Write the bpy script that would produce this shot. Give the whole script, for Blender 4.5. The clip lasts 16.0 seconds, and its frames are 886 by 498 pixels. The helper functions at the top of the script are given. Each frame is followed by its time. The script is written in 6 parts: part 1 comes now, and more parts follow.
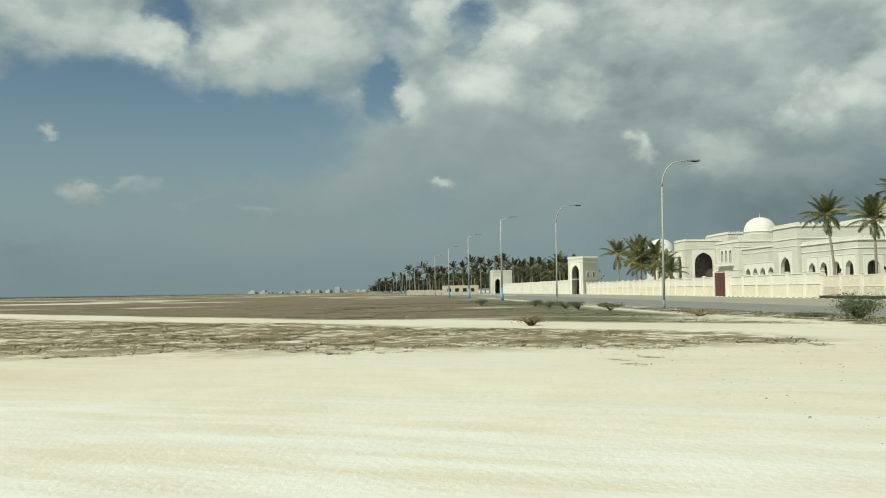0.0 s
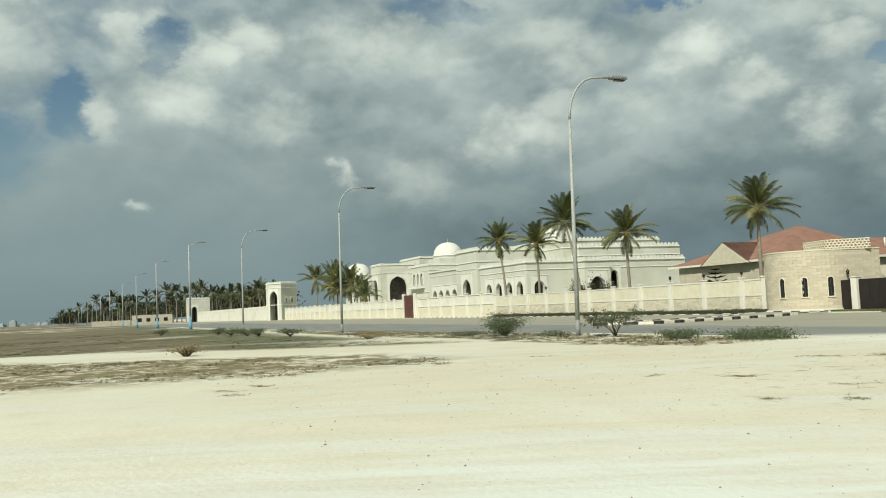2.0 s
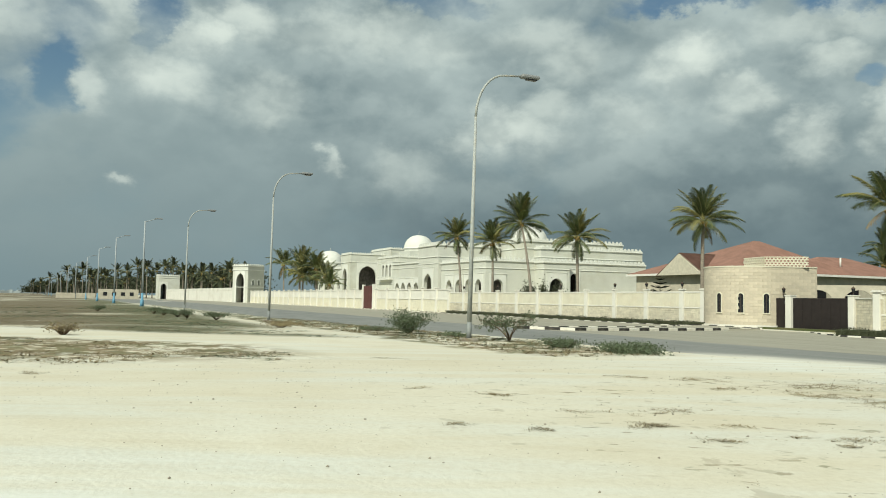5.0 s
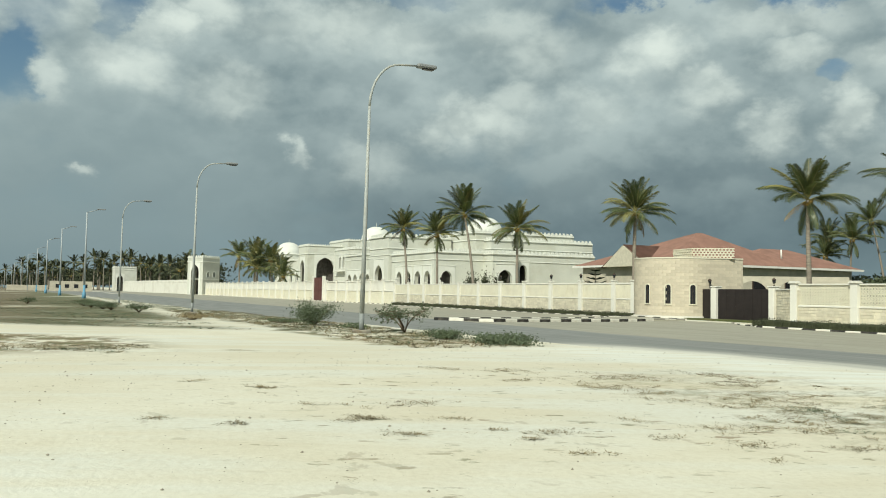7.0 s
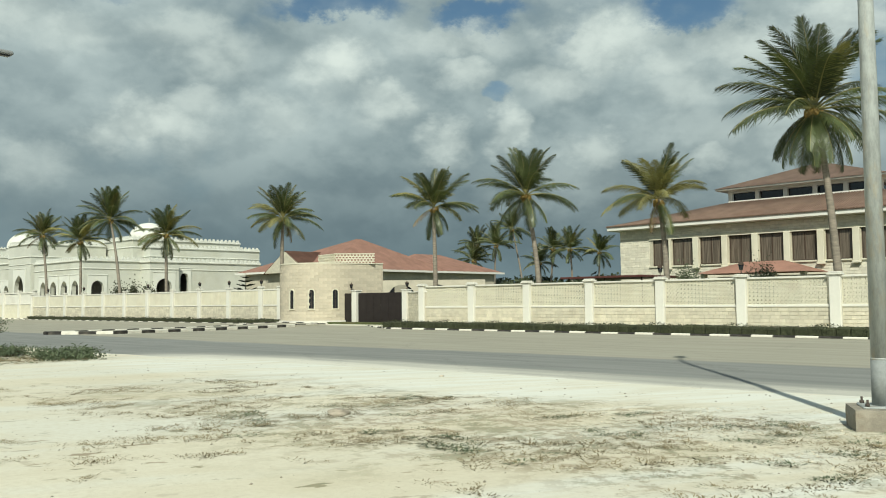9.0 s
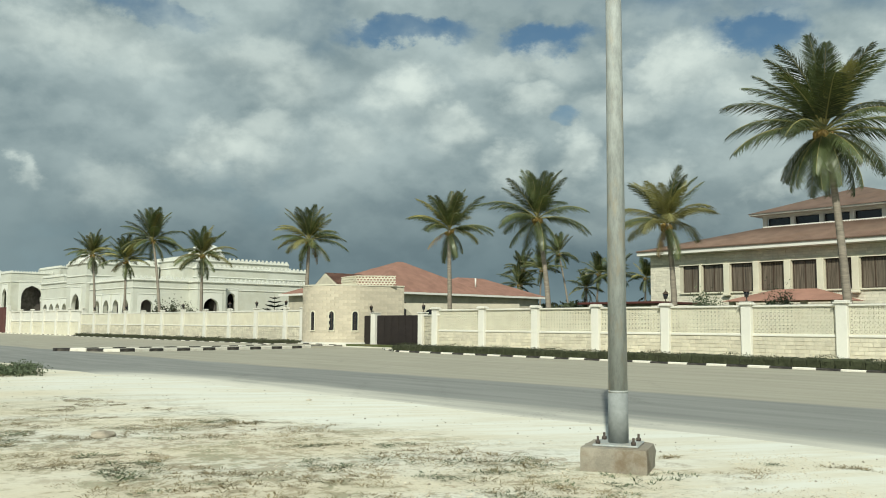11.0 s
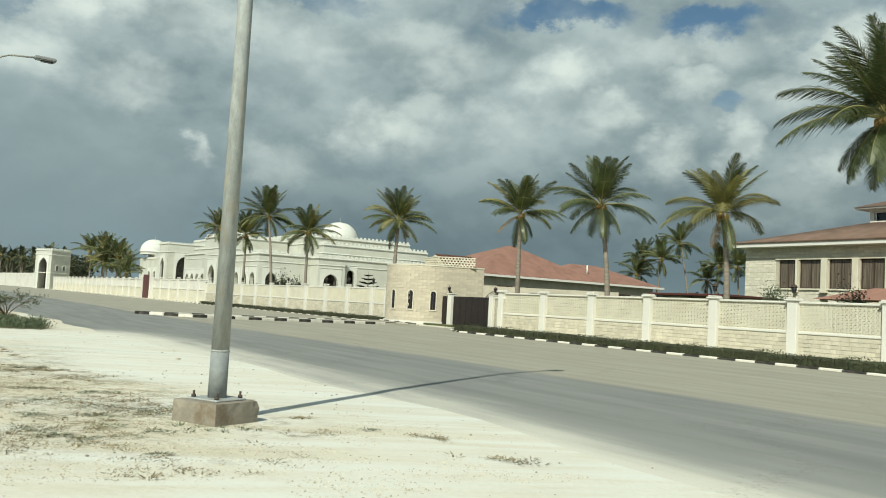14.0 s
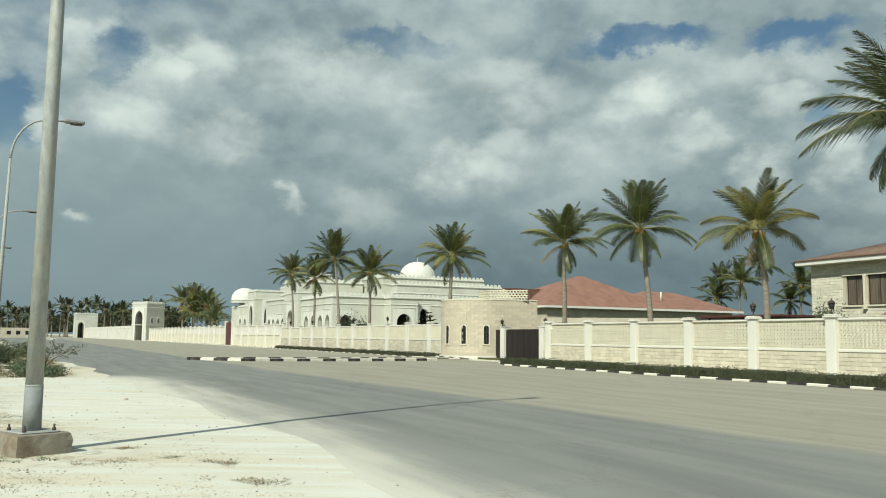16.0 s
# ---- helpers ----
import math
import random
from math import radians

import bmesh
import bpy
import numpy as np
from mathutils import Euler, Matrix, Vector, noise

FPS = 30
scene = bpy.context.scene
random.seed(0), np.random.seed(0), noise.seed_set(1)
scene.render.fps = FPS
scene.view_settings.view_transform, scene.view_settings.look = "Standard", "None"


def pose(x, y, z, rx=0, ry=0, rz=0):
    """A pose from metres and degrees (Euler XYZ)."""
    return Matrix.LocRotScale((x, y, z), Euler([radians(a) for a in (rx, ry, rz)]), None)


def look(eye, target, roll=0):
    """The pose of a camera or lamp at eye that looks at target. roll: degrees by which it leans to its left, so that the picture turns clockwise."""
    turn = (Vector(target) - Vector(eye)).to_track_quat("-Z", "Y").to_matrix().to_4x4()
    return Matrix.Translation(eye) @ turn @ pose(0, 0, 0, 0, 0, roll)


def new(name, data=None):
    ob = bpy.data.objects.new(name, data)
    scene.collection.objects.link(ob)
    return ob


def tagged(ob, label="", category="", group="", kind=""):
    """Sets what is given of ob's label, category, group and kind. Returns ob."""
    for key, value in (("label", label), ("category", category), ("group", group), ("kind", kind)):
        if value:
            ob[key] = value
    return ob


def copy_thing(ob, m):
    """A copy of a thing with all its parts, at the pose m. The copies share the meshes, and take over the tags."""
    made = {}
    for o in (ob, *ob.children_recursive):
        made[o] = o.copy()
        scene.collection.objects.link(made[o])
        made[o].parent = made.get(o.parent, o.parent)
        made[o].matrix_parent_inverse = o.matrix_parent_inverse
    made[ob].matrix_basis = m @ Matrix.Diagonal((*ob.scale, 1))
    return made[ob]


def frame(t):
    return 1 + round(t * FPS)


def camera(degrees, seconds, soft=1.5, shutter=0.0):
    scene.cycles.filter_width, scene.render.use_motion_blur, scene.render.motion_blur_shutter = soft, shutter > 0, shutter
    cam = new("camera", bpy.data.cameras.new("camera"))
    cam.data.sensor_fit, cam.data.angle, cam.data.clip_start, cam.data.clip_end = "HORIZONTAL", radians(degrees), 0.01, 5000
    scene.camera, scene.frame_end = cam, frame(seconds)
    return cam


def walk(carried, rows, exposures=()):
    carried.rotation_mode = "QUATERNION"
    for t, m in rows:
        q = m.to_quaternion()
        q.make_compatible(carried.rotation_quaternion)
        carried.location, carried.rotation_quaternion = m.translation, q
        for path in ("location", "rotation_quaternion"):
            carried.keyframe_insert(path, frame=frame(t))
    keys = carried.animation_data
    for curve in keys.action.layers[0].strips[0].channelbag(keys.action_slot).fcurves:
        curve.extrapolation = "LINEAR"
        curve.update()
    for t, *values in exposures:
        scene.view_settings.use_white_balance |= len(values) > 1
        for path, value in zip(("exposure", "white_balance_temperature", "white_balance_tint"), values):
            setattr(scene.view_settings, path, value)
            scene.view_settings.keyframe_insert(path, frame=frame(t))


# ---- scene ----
cam = camera(54.9, 16.0, soft=1.0)
PATH = [
    (0, (38.985, -53.672, 1.501), (36.989, -53.591, 1.599), -0.8),
    (0.5, (38.899, -53.218, 1.539), (36.912, -53.012, 1.622), -1.1),
    (1, (38.843, -52.819, 1.51), (36.888, -52.399, 1.581), -2.4),
    (1.5, (38.826, -52.278, 1.473), (36.921, -51.678, 1.565), -2.8),
    (2, (38.935, -51.755, 1.491), (37.086, -51.005, 1.628), -2.5),
    (2.5, (38.924, -51.206, 1.52), (37.121, -50.352, 1.666), -2.3),
    (3, (39.027, -50.636, 1.509), (37.239, -49.75, 1.654), -1.4),
    (3.5, (39.104, -50.048, 1.532), (37.305, -49.184, 1.663), 0.0),
    (4, (39.18, -49.441, 1.547), (37.365, -48.612, 1.677), 0.7),
    (6.5, (40.13, -46.076, 1.63), (38.287, -45.306, 1.741), 1.2),
    (7, (40.412, -45.36, 1.617), (38.609, -44.5, 1.72), 1.0),
    (7.5, (40.705, -44.601, 1.631), (38.978, -43.597, 1.729), -0.1),
    (8, (41.026, -43.857, 1.636), (39.387, -42.717, 1.735), -0.2),
    (8.5, (41.461, -43.045, 1.618), (39.94, -41.751, 1.724), -0.5),
    (9, (41.741, -42.35, 1.58), (40.366, -40.903, 1.702), -0.6),
    (11.5, (44.56, -38.655, 1.552), (42.991, -37.433, 1.766), 1.2),
    (12, (45.144, -37.942, 1.549), (43.451, -36.892, 1.727), 2.3),
    (12.5, (45.857, -37.292, 1.514), (44.167, -36.232, 1.654), 2.4),
    (13, (46.594, -36.644, 1.512), (44.932, -35.538, 1.626), 3.5),
    (13.5, (47.214, -35.996, 1.517), (45.546, -34.899, 1.627), 4.6),
    (14, (47.818, -35.331, 1.534), (46.126, -34.273, 1.665), 3.2),
    (14.5, (48.309, -34.682, 1.51), (46.584, -33.68, 1.645), 3.0),
    (15, (48.723, -34.005, 1.504), (46.965, -33.057, 1.608), 3.5),
    (15.5, (49.167, -33.288, 1.519), (47.399, -32.362, 1.658), 1.9),
    (16, (49.546, -32.536, 1.495), (47.756, -31.668, 1.704), 0.7),
]
walk(cam, [(t, look(eye, target, roll)) for t, eye, target, roll in PATH], [(0, -0.04, 6690, 2.0), (3.5, -0.03, 6570, 2.0), (8, 0.0, 6430, 2.0), (16, 0.0, 6380, 2.0)])

# ---- world, sun, exposure ----
SUN_AZ, SUN_EL = radians(-52), radians(42.0)
sun_dir = Vector((math.cos(SUN_EL) * math.cos(SUN_AZ), math.cos(SUN_EL) * math.sin(SUN_AZ), math.sin(SUN_EL)))
sun = new("sun", bpy.data.lights.new("sun", "SUN"))
sun.data.energy, sun.data.angle, sun.data.color = 4.75, radians(0.6), (1.0, 0.955, 0.85)
sun.matrix_world = look(sun_dir * 50, (0, 0, 0))


class Tree:
    """A short way to wire shader nodes."""

    def __init__(self, tree):
        self.t = tree
        tree.nodes.clear()

    def node(self, kind, **sets):
        n = self.t.nodes.new(kind)
        for k, v in sets.items():
            setattr(n, k, v)
        return n

    def put(self, n, key, v):
        s = n.inputs[key]
        if isinstance(v, bpy.types.NodeSocket):
            self.t.links.new(v, s)
        elif isinstance(v, (tuple, list)) and s.type == "RGBA" and len(v) == 3:
            s.default_value = (*v, 1)
        else:
            s.default_value = v

    def math(self, op, a, b=0.0, clamp=False):
        n = self.node("ShaderNodeMath", operation=op, use_clamp=clamp)
        self.put(n, 0, a)
        self.put(n, 1, b)
        return n.outputs[0]

    def vec(self, op, a, b=(0, 0, 0)):
        n = self.node("ShaderNodeVectorMath", operation=op)
        self.put(n, 0, a)
        self.put(n, 1, b)
        return n.outputs["Value" if op in ("LENGTH", "DOT_PRODUCT", "DISTANCE") else "Vector"]

    def ramp(self, v, lo, hi, a=0.0, b=1.0):
        n = self.node("ShaderNodeMapRange", interpolation_type="SMOOTHSTEP")
        for k, x in zip(range(5), (v, lo, hi, a, b)):
            self.put(n, k, x)
        return n.outputs[0]

    def noise(self, vector, scale, detail=6.0, rough=0.55, warp=0.0):
        n = self.node("ShaderNodeTexNoise")
        if vector is not None:
            self.put(n, "Vector", vector)
        for k, v in (("Scale", scale), ("Detail", detail), ("Roughness", rough), ("Distortion", warp)):
            self.put(n, k, v)
        return n.outputs["Fac"]

    def mix(self, f, a, b):
        n = self.node("ShaderNodeMix", data_type="RGBA")
        self.put(n, 0, f)
        self.put(n, 6, a)
        self.put(n, 7, b)
        return n.outputs[2]


def smooth_ramp(self, value, a, b, lo=0.0, hi=1.0):
    f = self.ramp(value, a, b)
    f = self.math("MULTIPLY", self.math("MULTIPLY", f, f), self.math("SUBTRACT", 3.0, self.math("MULTIPLY", f, 2.0)))
    return self.math("ADD", self.math("MULTIPLY", f, hi - lo), lo)


Tree.soft = smooth_ramp
world = bpy.data.worlds.new("sky")
scene.world = world
world.use_nodes = True


def make_sky():
    k = Tree(world.node_tree)
    sky = k.node("ShaderNodeTexSky", sky_type="NISHITA", sun_disc=False, sun_elevation=SUN_EL,
                 sun_rotation=math.pi / 2 - SUN_AZ, air_density=1.0, dust_density=1.2, ozone_density=1.4)
    clear = k.vec("MULTIPLY", sky.outputs[0], (0.062, 0.072, 0.072))
    way = k.node("ShaderNodeTexCoord").outputs["Generated"]
    way = k.vec("NORMALIZE", way)
    sep = k.node("ShaderNodeSeparateXYZ")
    k.put(sep, 0, way)
    up = sep.outputs[2]
    # cloud cover: billows wider than tall, lit from above
    lumps = k.vec("MULTIPLY", way, (1.0, 1.0, 1.5))
    big = k.noise(lumps, 2.6, 3, 0.5, 0.2)
    fine = k.noise(lumps, 6.0, 8, 0.5, 0.15)
    billow = k.noise(lumps, 17.0, 8, 0.52, 0.1)
    raised = k.noise(k.vec("ADD", lumps, (0.010, -0.006, 0.030)), 17.0, 8, 0.52, 0.1)
    wisp = k.noise(lumps, 42.0, 5, 0.55, 0.1)
    lump = k.math("ADD", k.math("MULTIPLY", big, 0.50), k.math("ADD", k.math("MULTIPLY", fine, 0.36), k.math("MULTIPLY", billow, 0.24)))
    relief = k.math("ADD", k.math("SUBTRACT", billow, raised), k.math("MULTIPLY", k.math("SUBTRACT", wisp, 0.5), 0.12))
    rough = k.vec("ADD", k.vec("MULTIPLY", k.node_colour(lumps, 11.0), (0.085, 0.085, 0.07)), k.vec("MULTIPLY", k.node_colour(lumps, 34.0), (0.03, 0.03, 0.026)))
    bent = k.vec("ADD", way, rough)

    def place(az, el, wide, high):
        a, e = radians(az), radians(el)
        c = Vector((math.cos(e) * math.cos(a), math.cos(e) * math.sin(a), math.sin(e)))
        side = Vector((-math.sin(a), math.cos(a), 0))
        off = k.vec("SUBTRACT", bent, tuple(c))
        u = k.math("DIVIDE", k.vec("DOT_PRODUCT", off, tuple(side)), radians(wide))
        v = k.math("DIVIDE", k.vec("DOT_PRODUCT", off, (0, 0, 1)), radians(high))
        return v, k.math("SQRT", k.math("ADD", k.math("MULTIPLY", u, u), k.math("MULTIPLY", v, v)))

    def blob(az, el, wide, high):
        return k.soft(place(az, el, wide, high)[1], 1.2, 0.25)

    def puff(az, el, wide, high, strength):
        """A cumulus head: crisp above, melting away below."""
        v, d = place(az, el, wide * 1.12, high * 1.12)
        shape = k.ramp(d, 1.22, k.ramp(v, -0.7, 0.8, -0.10, 0.42))
        tone = k.ramp(v, -1.1, 0.5, 0.35, 1.0)
        return k.math("MULTIPLY", k.math("MULTIPLY", shape, tone), strength)

    cover, white = None, None
    for row in CLOUDS + HOLES:
        b = k.math("MULTIPLY", blob(*row[:4]), row[4])
        cover = b if cover is None else k.math("ADD", cover, b)
    for row in HEADS_WEST + HEADS_MIDDLE + HEADS_NORTH:
        b = puff(*row)
        white = b if white is None else k.math("MAXIMUM", white, b)
    mask = k.ramp(k.math("ADD", lump, cover), 0.36, 0.70)
    mask = k.math("MAXIMUM", mask, k.ramp(white, 0.02, 0.60))
    # grey bellies to pale crowns
    tone = k.math("ADD", k.math("MULTIPLY", k.ramp(fine, 0.32, 0.68), 0.62), k.math("MULTIPLY", k.ramp(relief, -0.20, 0.20), 0.38))
    low = k.ramp(up, 0.05, 0.23)
    grey = k.mix(low, (0.112, 0.158, 0.184), (0.225, 0.288, 0.312))
    pale = k.mix(low, (0.170, 0.228, 0.254), (0.47, 0.54, 0.545))
    cloud = k.mix(tone, grey, pale)
    lit = k.math("MULTIPLY", white, k.ramp(relief, -0.20, 0.14, 0.60, 1.0))
    cloud = k.mix(k.math("MULTIPLY", lit, k.ramp(up, 0.03, 0.13, 0.75, 1.0)), cloud, (0.76, 0.81, 0.765))
    # pale sea haze over the open coast
    coast = blob(-177, 5, 28, 11)
    cloud = k.mix(k.math("MULTIPLY", coast, k.math("MULTIPLY", k.math("SUBTRACT", 1.0, white), 0.7)), cloud, (0.30, 0.372, 0.392))
    clear = k.mix(k.ramp(up, 0.02, 0.30), (0.25, 0.335, 0.375), clear)
    haze = k.ramp(up, 0.07, 0.0)
    col = k.mix(mask, clear, cloud)
    col = k.mix(k.math("MULTIPLY", haze, 0.65), col, (0.195, 0.262, 0.288))
    bg = k.node("ShaderNodeBackground")
    k.put(bg, 0, col)
    k.put(bg, 1, 1.0)
    out = k.node("ShaderNodeOutputWorld")
    k.t.links.new(bg.outputs[0], out.inputs[0])


def node_colour(self, vector, scale=8.0):
    n = self.node("ShaderNodeTexNoise")
    self.put(n, "Vector", vector)
    self.put(n, "Scale", scale)
    self.put(n, "Detail", 6.0)
    self.put(n, "Roughness", 0.6)
    return self.vec("SUBTRACT", n.outputs["Color"], (0.5, 0.5, 0.5))


Tree.node_colour = node_colour
# azimuth, elevation, half width, half height (degrees), strength: the denser cover, its gaps, and the bright cumulus heads
CLOUDS = [(138, 17, 28, 9, 0.16), (165, 17, 14, 6, 0.12), (150, 9, 32, 10, 0.16), (120, 8, 27, 10, 0.14), (172, 13, 12, 7, 0.13), (-168, 17, 11, 6, 0.10), (-156, 17, 8, 5, 0.10), (112, 15, 12, 5, 0.10)]
HOLES = [(129.9, 13.6, 2.2, 1.4, -0.34), (131.2, 18.7, 4.2, 1.4, -0.32), (140.5, 19.4, 5.5, 1.2, -0.30), (117.2, 18.2, 4.0, 1.4, -0.30), (157, 19.6, 5, 1.2, -0.26), (175.6, 17.0, 1.7, 2.0, -0.22), (181.5, 13.1, 1.9, 2.8, -0.24),
         (198.9, 11.7, 9.0, 4.0, -0.24), (188.3, 10.5, 8.0, 3.2, -0.24), (194.4, 8.4, 13.0, 2.2, -0.10), (195.5, 17.8, 2.2, 2.6, -0.20), (106.5, 13.3, 2.4, 2.6, -0.24), (204, 7, 9, 5, -0.14)]
HEADS_WEST = [(196.5, 15.2, 3.1, 2.3, 0.70), (191.2, 15.5, 3.0, 2.2, 0.70), (186.8, 16.5, 6.3, 3.1, 0.55), (202.8, 16.4, 4.3, 2.2, 0.5), (178.2, 17.5, 2.0, 2.0, 0.65), (202.6, 10.1, 0.8, 0.6, 0.45), (200.5, 6.1, 1.9, 1.3, 0.6), (198.0, 6.7, 1.8, 0.8, 0.4),
              (190.0, 5.5, 1.8, 0.5, 0.5), (177.8, 7.3, 0.9, 0.6, 0.7), (164.4, 9.1, 0.9, 0.9, 0.7), (181.1, 15.9, 2.6, 1.8, 0.4), (194.4, 5.7, 2.2, 0.5, 0.3), (168.9, 12.2, 3.0, 2.0, 0.5)]
HEADS_MIDDLE = [(172.8, 16.5, 1.9, 1.6, 0.95), (170.0, 17.6, 2.6, 1.6, 0.8), (174.9, 13.2, 2.8, 2.2, 0.85), (179.8, 12.3, 1.3, 1.7, 0.65), (168.4, 11.6, 1.1, 1.0, 0.5), (159.5, 8.1, 2.2, 1.7, 0.4), (152.4, 11.1, 3.5, 2.1, 0.8), (154.9, 10.4, 1.8, 1.4, 0.6), (140.5, 15.0, 2.7, 2.1, 1.0),
                (137.3, 12.8, 2.3, 1.5, 0.7), (133.8, 10.1, 2.0, 1.8, 0.75), (128.7, 10.8, 1.4, 1.8, 0.75), (132.3, 15.0, 2.0, 1.3, 0.6), (162.9, 17.0, 5.2, 1.8, 0.6), (148.4, 15.3, 3.3, 2.2, 0.5), (145.0, 12.1, 2.6, 1.7, 0.45), (157.6, 16.5, 3.0, 1.5, 0.5), (149.9, 12.6, 2.2, 1.5, 0.55)]
HEADS_NORTH = [(122.3, 16.2, 4.1, 1.9, 0.85), (127.9, 10.8, 1.3, 1.1, 0.7), (123.4, 9.2, 2.2, 1.7, 0.55), (116.5, 8.6, 2.2, 1.3, 0.6), (114.3, 15.3, 3.0, 1.7, 0.7), (107.6, 16.2, 3.7, 1.7, 0.75), (117.1, 12.6, 3.5, 1.8, 0.45), (125.5, 14.2, 2.6, 1.7, 0.6),
               (118.5, 14.5, 2.2, 1.5, 0.6), (109.4, 12.6, 3.0, 2.2, 0.5), (132.8, 17.1, 4.4, 1.3, 0.5), (150.4, 16.8, 3.7, 1.5, 0.5), (113, 9.0, 8, 3.6, 0.33), (125, 6.8, 6, 2.6, 0.22), (110, 5.5, 9, 2.6, 0.2)]
make_sky()


# ---- materials ----
def material(name, colour, rough=0.85, vary=0.25, scale=6.0, grain=60.0, bump=0.15, metal=0.0, dirt=None, dirt_amount=0.4, spec=0.3, by_object=0.0, by_island=0.0, stretch=(1, 1, 1), thin=0.0):
    m = bpy.data.materials.new(name)
    m.use_nodes = True
    k = Tree(m.node_tree)
    co = k.node("ShaderNodeTexCoord").outputs["Object"]
    co = k.vec("MULTIPLY", co, stretch)
    a, b = k.noise(co, scale, 5), k.noise(co, grain, 4, 0.6)
    c = Vector(colour)
    v = k.math("ADD", k.math("MULTIPLY", a, 0.65), k.math("MULTIPLY", b, 0.35))
    col = k.mix(k.ramp(v, 0.3, 0.7), tuple(c * (1 - vary)), tuple(min(1, x) for x in c * (1 + vary)))
    if by_object:
        r = k.node("ShaderNodeObjectInfo").outputs["Random"]
        col = k.mix(k.ramp(r, 0.0, 1.0), k.vec("MULTIPLY", col, (1 - by_object,) * 3), k.vec("MULTIPLY", col, (1 + by_object,) * 3))
    if by_island:
        r = k.node("ShaderNodeNewGeometry").outputs["Random Per Island"]
        col = k.mix(r, k.vec("MULTIPLY", col, (1 - by_island,) * 3), k.vec("MULTIPLY", col, (1 + by_island,) * 3))
    if dirt:
        col = k.mix(k.math("MULTIPLY", k.ramp(k.noise(co, scale * 0.45, 7, 0.65), 0.48, 0.68), dirt_amount), col, dirt)
    p = k.node("ShaderNodeBsdfPrincipled")
    k.put(p, "Base Color", col)
    k.put(p, "Roughness", k.ramp(b, 0.2, 0.8, max(0.02, rough - 0.08), min(1, rough + 0.08)))
    k.put(p, "Metallic", metal)
    k.put(p, "Specular IOR Level", spec)
    if bump:
        n = k.node("ShaderNodeBump")
        k.put(n, "Strength", bump)
        k.put(n, "Distance", 0.02)
        k.put(n, "Height", v)
        k.put(p, "Normal", n.outputs[0])
    face = p.outputs[0]
    if thin:
        # light that comes through a leaf, yellower than its face
        tr = k.node("ShaderNodeBsdfTranslucent")
        k.put(tr, 0, k.vec("MULTIPLY", col, (1.5, 1.45, 0.8)))
        mx = k.node("ShaderNodeMixShader")
        k.put(mx, 0, thin)
        k.t.links.new(face, mx.inputs[1])
        k.t.links.new(tr.outputs[0], mx.inputs[2])
        face = mx.outputs[0]
    o = k.node("ShaderNodeOutputMaterial")
    k.t.links.new(face, o.inputs[0])
    return m


WHITE = material("white_plaster", (0.66, 0.645, 0.575), vary=0.05, scale=0.5, grain=9, bump=0.08, dirt=(0.50, 0.465, 0.39), dirt_amount=0.45)
PALACE = material("palace_stone", (0.535, 0.54, 0.475), vary=0.08, scale=0.3, grain=5, bump=0.05, dirt=(0.43, 0.42, 0.33), dirt_amount=0.6)
TRIM = material("white_palace_trim", (0.64, 0.645, 0.585), vary=0.05, scale=0.4, grain=6, bump=0.05, dirt=(0.58, 0.57, 0.49), dirt_amount=0.4)
# Palace wall behind the arches: its dark colour stands in for interior shade.
INNER_SHADE = material("shaded_inner_wall", (0.10, 0.09, 0.08), rough=0.45, vary=0.45, scale=1.2, grain=6, bump=0.0)
CREAM = material("cream_paint", (0.62, 0.59, 0.47), vary=0.06, scale=1.2, grain=20, bump=0.1, dirt=(0.52, 0.46, 0.34), dirt_amount=0.35)
STONE = material("limestone_block", (0.56, 0.52, 0.41), vary=0.12, scale=3.0, grain=40, bump=0.35, dirt=(0.45, 0.395, 0.30), dirt_amount=0.35, by_object=0.06, by_island=0.10)
HOUSEWALL = material("weathered_house_stone", (0.47, 0.43, 0.34), vary=0.15, scale=1.0, grain=12, bump=0.2)
LAWN = material("garden_lawn", (0.07, 0.085, 0.03), vary=0.3, scale=0.6, grain=12, bump=0.3, dirt=(0.16, 0.13, 0.07), dirt_amount=0.6)
JOINT = material("mortar", (0.47, 0.435, 0.34), vary=0.12, scale=5, grain=60)
DARKGATE = material("dark_brown_metal", (0.022, 0.017, 0.016), rough=0.55, vary=0.25, scale=2, grain=30, bump=0.05)
REDGATE = material("red_brown_metal", (0.095, 0.035, 0.03), rough=0.6, vary=0.2, scale=1, grain=12)
TILE = material("red_roof_tile", (0.265, 0.145, 0.108), vary=0.2, scale=0.7, grain=14, bump=0.3, dirt=(0.24, 0.13, 0.09), dirt_amount=0.4, by_object=0.15)
BROWNTILE = material("brown_roof_tile", (0.165, 0.112, 0.085), vary=0.22, scale=1.0, grain=18, bump=0.3, dirt=(0.15, 0.09, 0.06), dirt_amount=0.4, by_object=0.2)
FASCIA = material("white_fascia", (0.68, 0.67, 0.61), vary=0.04, scale=1, grain=10)
TOWERSTONE = material("tan_limestone_block", (0.525, 0.47, 0.365), vary=0.10, scale=3.0, grain=40, bump=0.3, dirt=(0.44, 0.375, 0.28), dirt_amount=0.35, by_object=0.08)
TOWERJOINT = material("tan_mortar", (0.50, 0.445, 0.345), vary=0.12, scale=5, grain=60)
PALESTONE = material("pale_limestone_block", (0.63, 0.595, 0.49), vary=0.1, scale=3.0, grain=40, bump=0.3, dirt=(0.5, 0.45, 0.36), dirt_amount=0.3, by_island=0.1)
